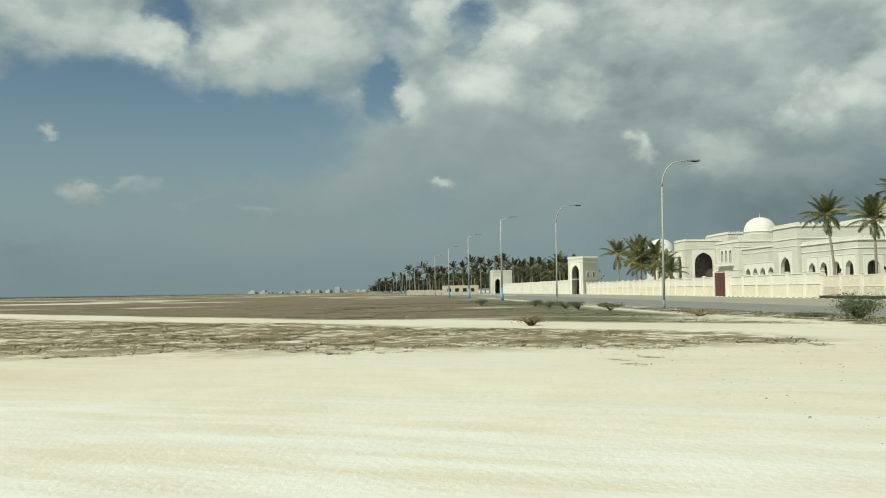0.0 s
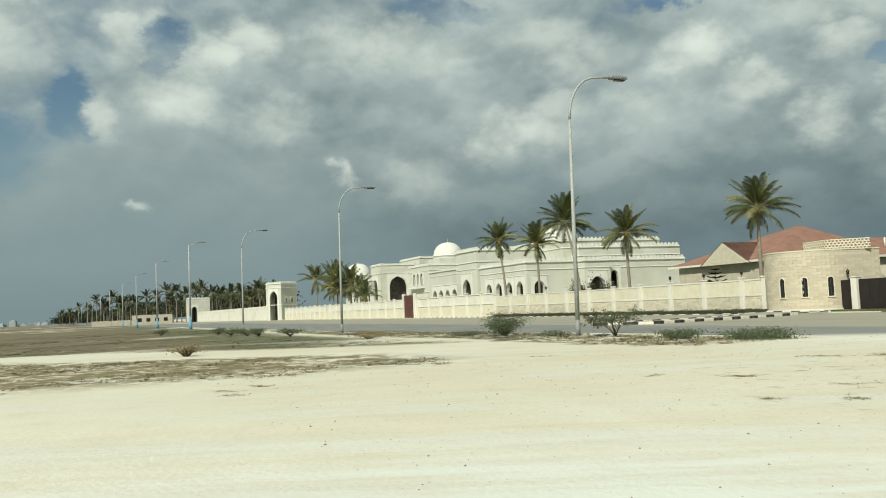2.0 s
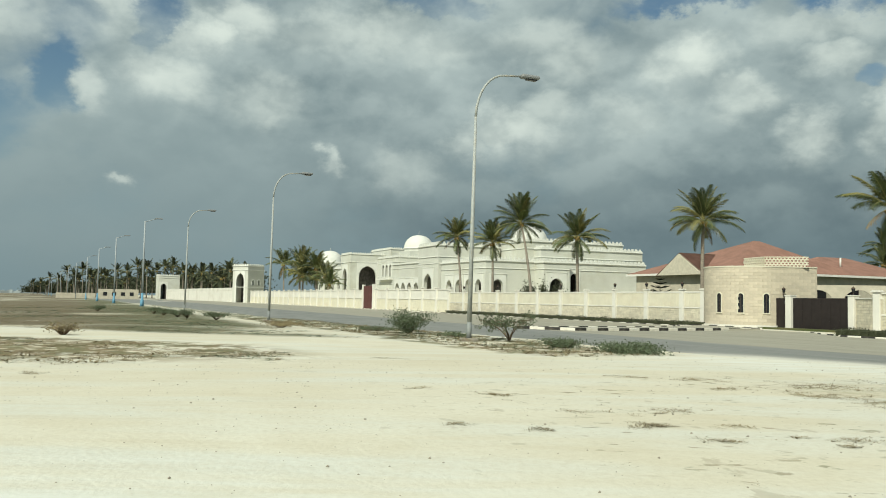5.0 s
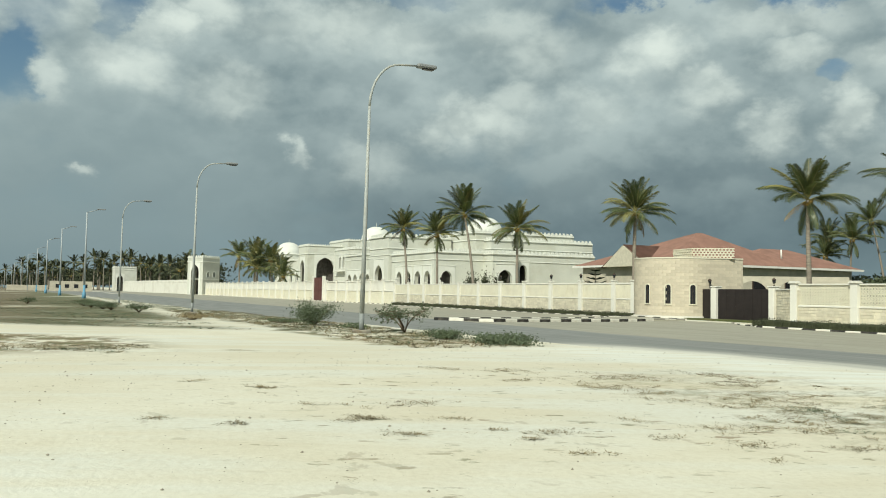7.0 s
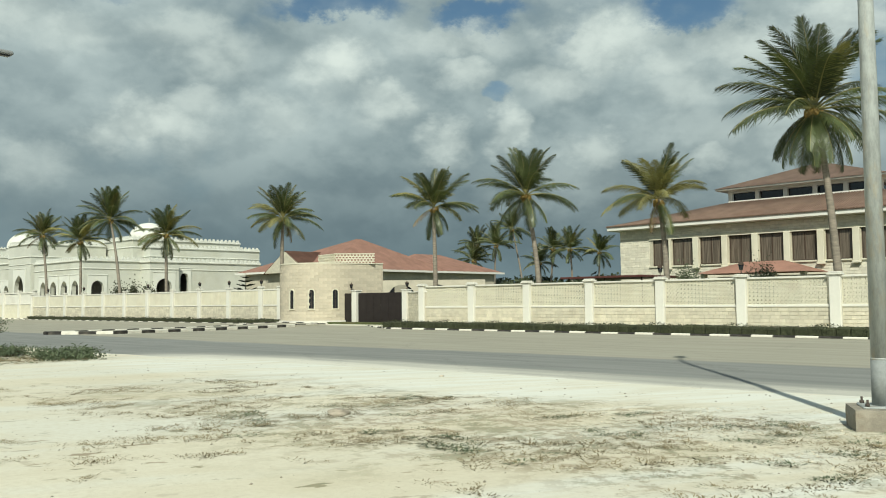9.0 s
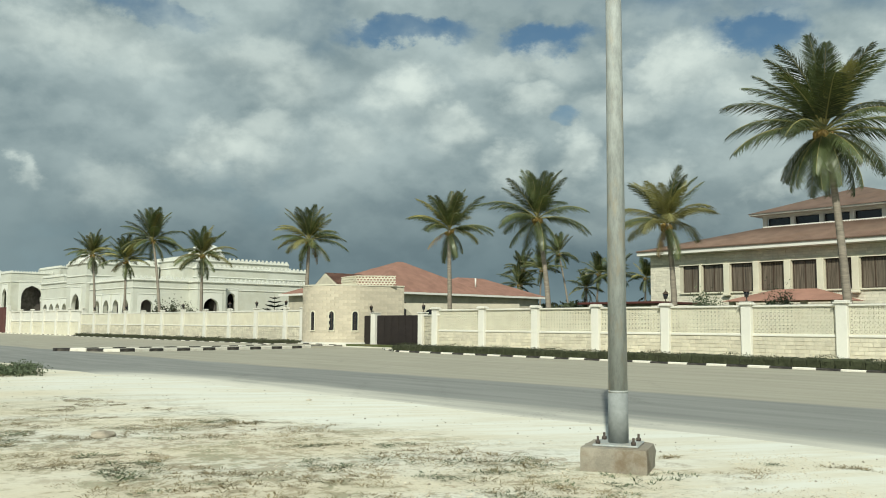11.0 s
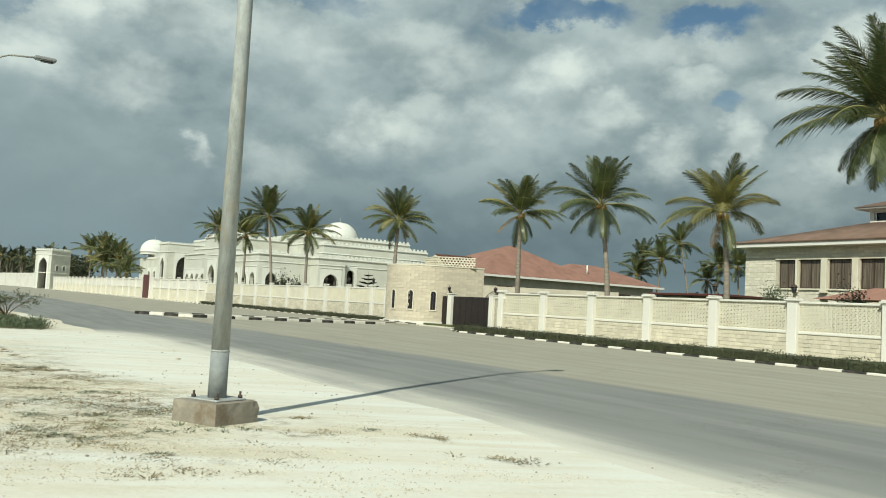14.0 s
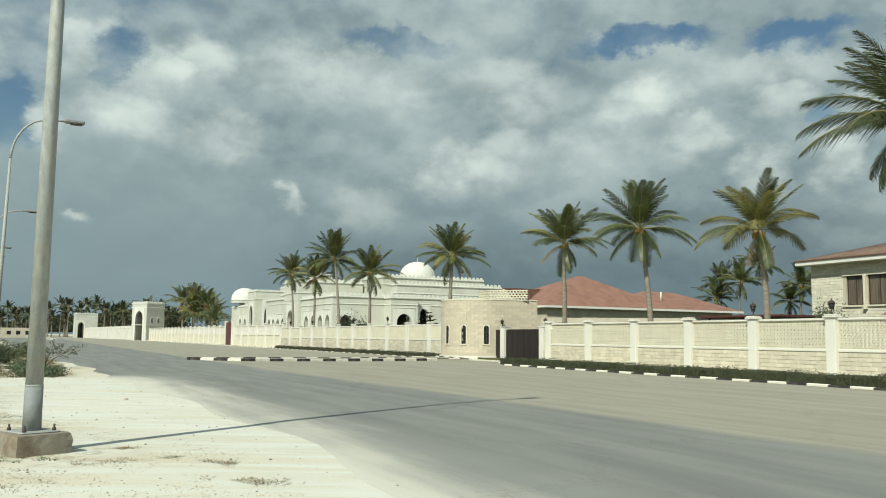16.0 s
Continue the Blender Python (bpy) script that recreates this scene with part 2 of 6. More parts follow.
CURTAINED = material("curtained_window_glass", (0.12, 0.098, 0.075), rough=0.12, vary=0.45, scale=1.5, grain=3, bump=0.0, spec=0.4, stretch=(6, 1, 0.2))
RUST = material("rusty_bolt", (0.075, 0.06, 0.05), rough=0.8, vary=0.3, scale=20)
GRIT = material("crushed_coral", (0.53, 0.48, 0.37), vary=0.2, scale=8, grain=60, by_island=0.3)
GLASS = material("dark_window_glass", (0.018, 0.018, 0.02), rough=0.08, vary=0.2, scale=0.7, grain=4, bump=0.0, spec=0.6)
FRAME = material("brown_window_frame", (0.06, 0.042, 0.03), rough=0.5, vary=0.15)
STEEL = material("weathered_grey_pole", (0.335, 0.355, 0.34), rough=0.55, vary=0.2, scale=20.0, grain=90, dirt=(0.40, 0.345, 0.25), dirt_amount=0.55, stretch=(1, 1, 0.28), bump=0.25)
STEELFOOT = material("grey_pole_foot", (0.235, 0.252, 0.245), rough=0.65, vary=0.15, scale=14.0, grain=80, bump=0.2)
WHITEPOLE = material("white_pole_paint", (0.34, 0.37, 0.38), rough=0.6, vary=0.1, scale=2)
BLUE = material("blue_pole_paint", (0.13, 0.29, 0.41), rough=0.6, vary=0.1, scale=2)
LAMPHEAD = material("grey_lamp_housing", (0.22, 0.23, 0.23), rough=0.5, vary=0.1, scale=5)
CONCRETE = material("stained_concrete", (0.27, 0.245, 0.195), vary=0.22, scale=5, grain=60, bump=0.5, dirt=(0.15, 0.105, 0.06), dirt_amount=0.8)
BLACKPAINT = material("black_kerb_paint", (0.035, 0.033, 0.03), vary=0.35, scale=3, grain=40, dirt=(0.25, 0.22, 0.17), dirt_amount=0.4)
WHITEPAINT = material("white_kerb_paint", (0.72, 0.69, 0.60), vary=0.1, scale=3, grain=40, dirt=(0.42, 0.37, 0.28), dirt_amount=0.5)
BARK = material("palm_bark", (0.225, 0.195, 0.155), vary=0.3, scale=2.0, grain=14, bump=0.6, stretch=(1, 1, 6))
FROND = material("palm_frond_green", (0.078, 0.098, 0.04), rough=0.42, vary=0.35, scale=0.8, grain=6, bump=0.0, by_object=0.35, spec=0.5, thin=0.25)
FRONDY = material("palm_frond_yellowed", (0.225, 0.215, 0.09), rough=0.5, vary=0.3, scale=0.8, grain=6, bump=0.0, by_object=0.3, thin=0.25)
FRONDDRY = material("palm_frond_dry", (0.20, 0.145, 0.075), rough=0.8, vary=0.3, scale=0.8, grain=6, bump=0.0, by_object=0.2)
RACHIS = material("palm_midrib", (0.24, 0.22, 0.085), rough=0.55, vary=0.2, scale=2)
NUT = material("coconut_husk", (0.25, 0.17, 0.05), rough=0.6, vary=0.3, scale=4)
HEDGE = material("hedge_leaf", (0.046, 0.052, 0.026), rough=0.7, vary=0.35, scale=2.0, grain=12, bump=0.0)
SHRUB = material("shrub_leaf", (0.088, 0.112, 0.06), rough=0.6, vary=0.4, scale=2.5, grain=15, bump=0.0)
DRYGRASS = material("dry_grass_blade", (0.21, 0.172, 0.095), rough=0.8, vary=0.4, scale=1.0, grain=10, bump=0.0)
GREENGRASS = material("coastal_weed_leaf", (0.092, 0.115, 0.062), rough=0.7, vary=0.4, scale=1.0, grain=10, bump=0.0)
TWIG = material("dry_twig", (0.13, 0.095, 0.06), rough=0.85, vary=0.3, scale=5)
STONECHIP = material("beach_stone", (0.35, 0.31, 0.24), vary=0.3, scale=4, grain=30, by_object=0.3)
FARWOOD = material("far_palm_green", (0.045, 0.055, 0.028), rough=0.7, vary=0.4, scale=0.4, grain=2, bump=0.0, by_object=0.25)


# ---- mesh helpers ----
def box(bm, x0, x1, y0, y1, z0, z1):
    v = [bm.verts.new(p) for p in ((x0, y0, z0), (x1, y0, z0), (x1, y1, z0), (x0, y1, z0), (x0, y0, z1), (x1, y0, z1), (x1, y1, z1), (x0, y1, z1))]
    for f in ((3, 2, 1, 0), (4, 5, 6, 7), (0, 1, 5, 4), (1, 2, 6, 5), (2, 3, 7, 6), (3, 0, 4, 7)):
        bm.faces.new([v[i] for i in f])
    return v


def soft_box(bm, x0, x1, y0, y1, z0, z1, r=0.02):
    """A box with chamfered edges."""
    sub = bmesh.new()
    box(sub, x0, x1, y0, y1, z0, z1)
    bmesh.ops.bevel(sub, geom=sub.edges[:], offset=r, segments=1, affect="EDGES")
    join(bm, sub)


def join(bm, sub, m=None):
    if m is not None:
        sub.transform(m)
    me = bpy.data.meshes.new("join")
    sub.to_mesh(me)
    bm.from_mesh(me)
    bpy.data.meshes.remove(me)
    sub.free()


def prism(bm, poly, z0, z1):
    """An upright prism over a ring of (x, y), anticlockwise."""
    lo = [bm.verts.new((x, y, z0)) for x, y in poly]
    hi = [bm.verts.new((x, y, z1)) for x, y in poly]
    n = len(poly)
    bm.faces.new(hi)
    bm.faces.new(lo[::-1])
    for i in range(n):
        bm.faces.new((lo[i], lo[(i + 1) % n], hi[(i + 1) % n], hi[i]))


def tube(bm, points, radii, sides=8, cap=True):
    rings = []
    for i, p in enumerate(points):
        p = Vector(p)
        d = (Vector(points[min(i + 1, len(points) - 1)]) - Vector(points[max(i - 1, 0)])).normalized()
        ref = Vector((1, 0, 0)) if abs(d.x) < 0.8 else Vector((0, 1, 0))
        a = d.cross(ref).normalized()
        b = d.cross(a).normalized()
        rings.append([bm.verts.new(p + (a * math.cos(q) + b * math.sin(q)) * radii[i]) for q in (2 * math.pi * j / sides for j in range(sides))])
    for r, s in zip(rings, rings[1:]):
        for j in range(sides):
            f = bm.faces.new((r[j], r[(j + 1) % sides], s[(j + 1) % sides], s[j]))
            f.smooth = True
    if cap:
        bm.faces.new(rings[0][::-1])
        bm.faces.new(rings[-1])


def lathe(bm, profile, sides=32, a0=0.0, a1=2 * math.pi, centre=(0, 0)):
    """A surface of revolution about z; profile of (radius, z)."""
    whole = abs(a1 - a0 - 2 * math.pi) < 1e-6
    n = sides if whole else sides + 1
    rings = [[bm.verts.new((centre[0] + r * math.cos(a0 + (a1 - a0) * j / sides), centre[1] + r * math.sin(a0 + (a1 - a0) * j / sides), z)) for j in range(n)] for r, z in profile]
    for r, s in zip(rings, rings[1:]):
        for j in range(sides):
            f = bm.faces.new((r[j], r[(j + 1) % n], s[(j + 1) % n], s[j]))
            f.smooth = True


def part(name, bm, mat, parent=None, label="", keep=True):
    me = bpy.data.meshes.new(name)
    if keep:
        bmesh.ops.recalc_face_normals(bm, faces=bm.faces[:])
    bm.to_mesh(me)
    bm.free()
    me.materials.append(mat)
    ob = new(name, me)
    if parent is not None:
        ob.parent = parent
    if label:
        ob["label"] = label
    return ob


def piece(name, mesh, parent, m):
    """One more object on a mesh that alike pieces share."""
    ob = new(name, mesh)
    ob.parent = parent
    ob.matrix_basis = m
    return ob


def base(name, m, label, category, group="", kind=""):
    ob = new(name)
    ob.matrix_basis = m
    return tagged(ob, label, category, group, kind)


# ---- ground ----
def ease(v, lo, hi):
    t = min(1, max(0, (v - lo) / (hi - lo)))
    return t * t * (3 - 2 * t)


def height(x, y):
    """The lie of the land: a low bank by the sandy track, the road falling gently to the walls."""
    z = 0.17 * ease(-y, 15, 32.5) * ease(x, 12, 26)
    z -= 0.20 * ease(y, -34, -6) * (1 - 0.4 * ease(y, -4, 0))
    z -= 0.15 * ease(-x, -5, 20) * ease(-y, 24, 33)
    z += 0.03 * math.sin(x * 0.31 + y * 0.17) * ease(-y, 33, 40)
    return z


def ground_material():
    m = bpy.data.materials.new("sandy_ground")
    m.use_nodes = True
    k = Tree(m.node_tree)
    co = k.node("ShaderNodeTexCoord").outputs["Object"]
    sep = k.node("ShaderNodeSeparateXYZ")
    k.put(sep, 0, co)
    x, y = sep.outputs[0], sep.outputs[1]
    n1, n2, n3 = k.noise(co, 0.12, 6), k.noise(co, 0.9, 6, 0.6), k.noise(co, 14.0, 5, 0.65)
    # ruts run the way that the cars go, along the shore
    along = k.math("ADD", k.math("MULTIPLY", x, 0.39), k.math("MULTIPLY", y, 0.92))
    over = k.math("SUBTRACT", k.math("MULTIPLY", x, 0.92), k.math("MULTIPLY", y, 0.39))
    turned = k.node("ShaderNodeCombineXYZ")
    k.put(turned, 0, k.math("MULTIPLY", along, 0.20))
    k.put(turned, 1, k.math("MULTIPLY", over, 1.25))
    tracks = k.noise(turned.outputs[0], 0.55, 6)
    rut = k.noise(turned.outputs[0], 1.7, 6, 0.6)
    sand = k.mix(k.ramp(n1, 0.3, 0.7), (0.595, 0.55, 0.42), (0.675, 0.65, 0.535))
    sand = k.mix(k.ramp(n2, 0.40, 0.75, 0.0, 0.45), sand, (0.555, 0.50, 0.365))
    sand = k.mix(k.ramp(tracks, 0.42, 0.66, 0.0, 0.75), sand, (0.625, 0.63, 0.555))
    sand = k.mix(k.ramp(rut, 0.50, 0.72, 0.0, 0.38), sand, (0.55, 0.495, 0.365))
    sand = k.mix(k.ramp(n3, 0.38, 0.72, 0.0, 0.36), sand, (0.50, 0.45, 0.335))
    grit = k.noise(co, 55.0, 3, 0.7)
    sand = k.mix(k.ramp(grit, 0.62, 0.72, 0.0, 0.5), sand, (0.36, 0.32, 0.24))
    # wheel-packed pale lanes: one beside the asphalt, one along the bank
    bank = k.math("ADD", k.math("SUBTRACT", k.math("MULTIPLY", x, 0.896), k.math("MULTIPLY", y, 0.444)), k.math("MULTIPLY", k.math("SUBTRACT", tracks, 0.5), 5.0))
    lane = k.math("MAXIMUM", k.ramp(bank, 49.3, 51.3), k.math("MULTIPLY", k.ramp(k.math("ADD", y, k.math("MULTIPLY", k.math("SUBTRACT", n1, 0.5), 3.0)), -34.2, -32.0), k.ramp(x, 17.0, 22.0)))
    sand = k.mix(k.math("MULTIPLY", lane, k.ramp(rut, 0.36, 0.60, 0.75, 0.15)), sand, (0.69, 0.705, 0.645))
    # two bearings across the plain: u over the white track, v along it
    wob = k.math("MULTIPLY", k.math("SUBTRACT", n2, 0.5), 5.0)
    wob = k.math("ADD", wob, k.math("MULTIPLY", k.math("SUBTRACT", n1, 0.5), 8.0))
    u = k.math("ADD", k.math("SUBTRACT", k.math("MULTIPLY", x, 0.727), k.math("MULTIPLY", y, 0.687)), k.math("MULTIPLY", wob, 0.35))
    xs, ys = k.math("ADD", x, wob), k.math("ADD", y, k.math("MULTIPLY", wob, 0.5))
    near = k.math("MULTIPLY", k.ramp(u, 37.0, 39.0), k.ramp(xs, 21.0, 15.0))
    near = k.math("MULTIPLY", near, k.ramp(y, -41.0, -44.0))
    far = k.math("MULTIPLY", k.ramp(u, 32.0, 29.5), k.ramp(y, -36.0, -39.0))
    streak = k.noise(k.vec("MULTIPLY", k.vec("ADD", co, (13, 7, 0)), (0.35, 0.35, 1)), 0.06, 4)
    far = k.math("MULTIPLY", far, k.ramp(streak, 0.62, 0.54, 0.15, 1.0))
    verge = k.math("MULTIPLY", k.ramp(ys, -36.6, -35.4), k.ramp(y, -30.4, -31.6))
    verge = k.math("MULTIPLY", verge, k.ramp(x, 19.5, 16.0))
    spots = k.math("MULTIPLY", k.math("MULTIPLY", k.ramp(ys, -38.4, -36.6), k.ramp(ys, -31.6, -33.0)), k.math("MULTIPLY", k.ramp(x, 41.5, 38.5), k.ramp(x, 25.0, 33.0)))
    grow = k.math("MAXIMUM", k.math("MAXIMUM", near, far), k.math("MAXIMUM", verge, k.math("MULTIPLY", spots, 0.12)))
    clump = k.noise(co, 2.0, 8, 0.7)
    patch = k.noise(co, 0.45, 5, 0.6)
    thick = k.math("ADD", k.math("MULTIPLY", clump, 0.55), k.math("MULTIPLY", patch, 0.45))
    grow = k.math("MULTIPLY", grow, k.ramp(k.math("ADD", thick, k.math("MULTIPLY", near, 0.014)), 0.455, 0.525))
    lone = k.math("MULTIPLY", k.ramp(k.noise(k.vec("MULTIPLY", co, (0.9, 1.5, 1)), 1.1, 6, 0.6), 0.635, 0.67), k.math("MULTIPLY", k.ramp(x, 20.0, 26.0), k.ramp(y, -47.0, -44.0)))
    lone = k.math("MULTIPLY", k.math("MULTIPLY", lone, 0.3), k.ramp(y, -31.5, -34.0))
    grow = k.math("MAXIMUM", grow, lone)
    mott = k.ramp(k.math("ADD", k.math("MULTIPLY", k.noise(co, 4.2, 10, 0.8), 0.75), k.math("MULTIPLY", patch, 0.25)), 0.485, 0.545)
    grow = k.math("MAXIMUM", grow, k.math("MULTIPLY", k.math("MULTIPLY", spots, mott), 0.62))
    grow = k.math("MAXIMUM", grow, k.math("MULTIPLY", far, k.ramp(thick, 0.32, 0.43, 0.0, 0.95)))
    flecked = k.node("ShaderNodeCombineXYZ")
    k.put(flecked, 0, k.math("MULTIPLY", along, 0.55))
    k.put(flecked, 1, over)
    fleck = k.ramp(k.noise(flecked.outputs[0], 3.6, 5, 0.6), 0.60, 0.645)
    field = k.math("MULTIPLY", k.math("MULTIPLY", k.ramp(x, 24.0, 28.0), k.ramp(x, 41.0, 37.0)), k.math("MULTIPLY", k.ramp(y, -45.5, -42.0), k.ramp(y, -33.0, -35.0)))
    grow = k.math("MAXIMUM", grow, k.math("MULTIPLY", k.math("MULTIPLY", fleck, field), k.ramp(patch, 0.40, 0.55, 0.2, 0.7)))
    litter = k.mix(k.ramp(n2, 0.42, 0.60), (0.19, 0.125, 0.062), (0.096, 0.118, 0.045))
    litter = k.mix(k.ramp(n3, 0.35, 0.7), litter, (0.215, 0.165, 0.095))
    # the open plain beyond the track: darker turf, greener towards the road
    turf = k.mix(k.ramp(k.math("ADD", y, k.math("MULTIPLY", wob, 1.2)), -50.0, -42.0), (0.105, 0.082, 0.045), (0.062, 0.078, 0.03))
    turf = k.mix(k.ramp(n2, 0.40, 0.66, 0.0, 0.7), turf, (0.135, 0.112, 0.062))
    litter = k.mix(k.ramp(u, 32.0, 30.0), litter, turf)
    col = k.mix(k.math("MULTIPLY", grow, 0.92), sand, litter)
    p = k.node("ShaderNodeBsdfPrincipled")
    k.put(p, "Base Color", col)
    k.put(p, "Roughness", 0.95)
    k.put(p, "Specular IOR Level", 0.1)
    b = k.node("ShaderNodeBump")
    k.put(b, "Strength", 0.5)
    k.put(b, "Distance", 0.045)
    k.put(b, "Height", k.math("ADD", k.math("MULTIPLY", n2, 0.7), k.math("MULTIPLY", n3, 0.35)))
    k.put(p, "Normal", b.outputs[0])
    o = k.node("ShaderNodeOutputMaterial")
    k.t.links.new(p.outputs[0], o.inputs[0])
    return m


def sheet(name, xs, ys, zed, mat):
    bm = bmesh.new()
    g = [[bm.verts.new((x, y, zed(x, y))) for x in xs] for y in ys]
    for a, b in zip(g, g[1:]):
        for i in range(len(xs) - 1):
            f = bm.faces.new((a[i], a[i + 1], b[i + 1], b[i]))
            f.smooth = True
    return part(name, bm, mat, keep=False)


GROUND = ground_material()
gx = [-4500, -2500, -1500, -900, -600, -400, -250] + [-180 + 6 * i for i in range(25)] + [-30 + 1.5 * i for i in range(70)] + [80, 110, 160, 300, 700, 2000, 4500]
gy = [-4500, -2000, -900, -400, -220, -140, -110, -95, -85, -75] + [-70 + 1.0 * i for i in range(76)] + [8, 12, 20, 40, 80, 160, 400, 1000, 4500]
tagged(sheet("ground", gx, gy, height, GROUND), "pale sandy coastal ground with patches of dry weeds", "ground", kind="structure")


def asphalt_material():
    m = bpy.data.materials.new("dusty_asphalt")
    m.use_nodes = True
    k = Tree(m.node_tree)
    co = k.node("ShaderNodeTexCoord").outputs["Object"]
    sep = k.node("ShaderNodeSeparateXYZ")
    k.put(sep, 0, co)
    y = sep.outputs[1]
    n1, n2, n3 = k.noise(co, 0.25, 6), k.noise(k.vec("MULTIPLY", co, (0.12, 1.0, 1)), 1.3, 6), k.noise(co, 40.0, 4, 0.7)
    wob = k.math("MULTIPLY", k.math("SUBTRACT", n1, 0.5), 1.5)
    yy = k.math("ADD", y, wob)
    old = k.mix(k.ramp(n2, 0.3, 0.7), (0.30, 0.285, 0.225), (0.355, 0.338, 0.27))
    lane = k.mix(k.ramp(n2, 0.3, 0.7), (0.19, 0.195, 0.182), (0.25, 0.255, 0.235))
    col = k.mix(k.ramp(yy, -21.7, -22.6), old, lane)
    dust = k.ramp(k.math("ADD", yy, k.math("MULTIPLY", k.math("SUBTRACT", n2, 0.5), 3.5)), -27.3, -30.0)
    col = k.mix(k.math("MULTIPLY", dust, k.ramp(sep.outputs[0], 15.0, 20.0)), col, (0.63, 0.61, 0.52))
    line = k.math("MULTIPLY", k.ramp(y, -21.66, -21.60), k.ramp(y, -21.44, -21.50))
    col = k.mix(k.math("MULTIPLY", line, k.ramp(n1, 0.35, 0.6, 0.1, 0.5)), col, (0.42, 0.39, 0.31))
    crack = k.node("ShaderNodeTexVoronoi", feature="DISTANCE_TO_EDGE")
    k.put(crack, "Vector", k.vec("ADD", co, k.vec("MULTIPLY", k.node_colour(co), (1.5, 1.5, 0))))
    k.put(crack, "Scale", 0.16)
    col = k.mix(k.math("MULTIPLY", k.ramp(crack.outputs[0], 0.006, 0.0), 0.35), col, (0.09, 0.085, 0.075))
    col = k.mix(k.ramp(n3, 0.35, 0.8, 0.0, 0.16), col, (0.16, 0.155, 0.14))
    p = k.node("ShaderNodeBsdfPrincipled")
    k.put(p, "Base Color", col)
    k.put(p, "Roughness", 0.9)
    k.put(p, "Specular IOR Level", 0.2)
    b = k.node("ShaderNodeBump")
    k.put(b, "Strength", 0.3)
    k.put(b, "Distance", 0.01)
    k.put(b, "Height", n3)
    k.put(p, "Normal", b.outputs[0])
    o = k.node("ShaderNodeOutputMaterial")
    k.t.links.new(p.outputs[0], o.inputs[0])
    return m


ASPHALT = asphalt_material()
KERB_R, KERB_L = -4.5, -1.6


def road_edge(x):
    return -30.5 - 0.045 * max(0, 20 - x) + 0.35 * math.sin(x * 0.21) + 0.2 * math.sin(x * 0.83 + 1)


def road():
    bm = bmesh.new()
    xs = [-1500, -800, -400, -240] + [-180 + 5 * i for i in range(28)] + [-40 + 1 * i for i in range(110)] + [90, 140, 300]
    rows = []
    for x in xs:
        y0, y1 = road_edge(x) - 0.6, KERB_R if x > -1 else (KERB_L if x < -8 else KERB_L)
        rows.append([bm.verts.new((x, y0 + (y1 - y0) * j / 12, height(x, y0 + (y1 - y0) * j / 12) + (0.012 if j else -0.02))) for j in range(13)])
    for a, b in zip(rows, rows[1:]):
        for j in range(12):
            f = bm.faces.new((a[j], b[j], b[j + 1], a[j + 1]))
            f.smooth = True
    return tagged(part("road", bm, ASPHALT, keep=False), "wide dusty asphalt road drifted with sand along its edge", "road", kind="structure")


road()


# ---- boundary walls ----
def stone_courses(bm, x0, x1, y, z0, z1, course=0.19, long=0.42, deep=0.03, axis="x", rnd=random.Random(5)):
    """Courses of rough blocks standing proud of a wall face that looks to -y."""
    z, row = z0, 0
    while z < z1 - 0.03:
        h = min(course, z1 - z)
        x = x0 - (row % 2) * long * 0.5
        while x < x1:
            w = long * rnd.uniform(0.75, 1.25)
            a, b = max(x, x0) + 0.006, min(x + w, x1) - 0.006
            if b - a > 0.04:
                d = deep * rnd.uniform(0.4, 1.0)
                v = [bm.verts.new(p) for p in ((a, y, z + 0.006), (b, y, z + 0.006), (b, y, z + h - 0.006), (a, y, z + h - 0.006),
                                               (a + 0.012, y - d, z + 0.018), (b - 0.012, y - d, z + 0.018), (b - 0.012, y - d, z + h - 0.018), (a + 0.012, y - d, z + h - 0.018))]
                for f in ((4, 5, 6, 7), (0, 1, 5, 4), (1, 2, 6, 5), (2, 3, 7, 6), (3, 0, 4, 7)):
                    bm.faces.new([v[i] for i in f])
            x += w
        z, row = z + h, row + 1


def pilaster_mesh(w, d, z0, z1, cap, lift):
    bm = bmesh.new()
    soft_box(bm, -w / 2, w / 2, -d, 0.12, z0, z1 - lift, 0.02)
    soft_box(bm, -w / 2 - cap, w / 2 + cap, -d - cap, 0.12 + cap, z1 - lift, z1 - lift * 0.45, 0.02)
    soft_box(bm, -w / 2 - cap * 0.4, w / 2 + cap * 0.4, -d - cap * 0.4, 0.12 + cap * 0.4, z1 - lift * 0.45, z1, 0.02)
    me = bpy.data.meshes.new("pilaster")
    bm.to_mesh(me)
    bm.free()
    return me


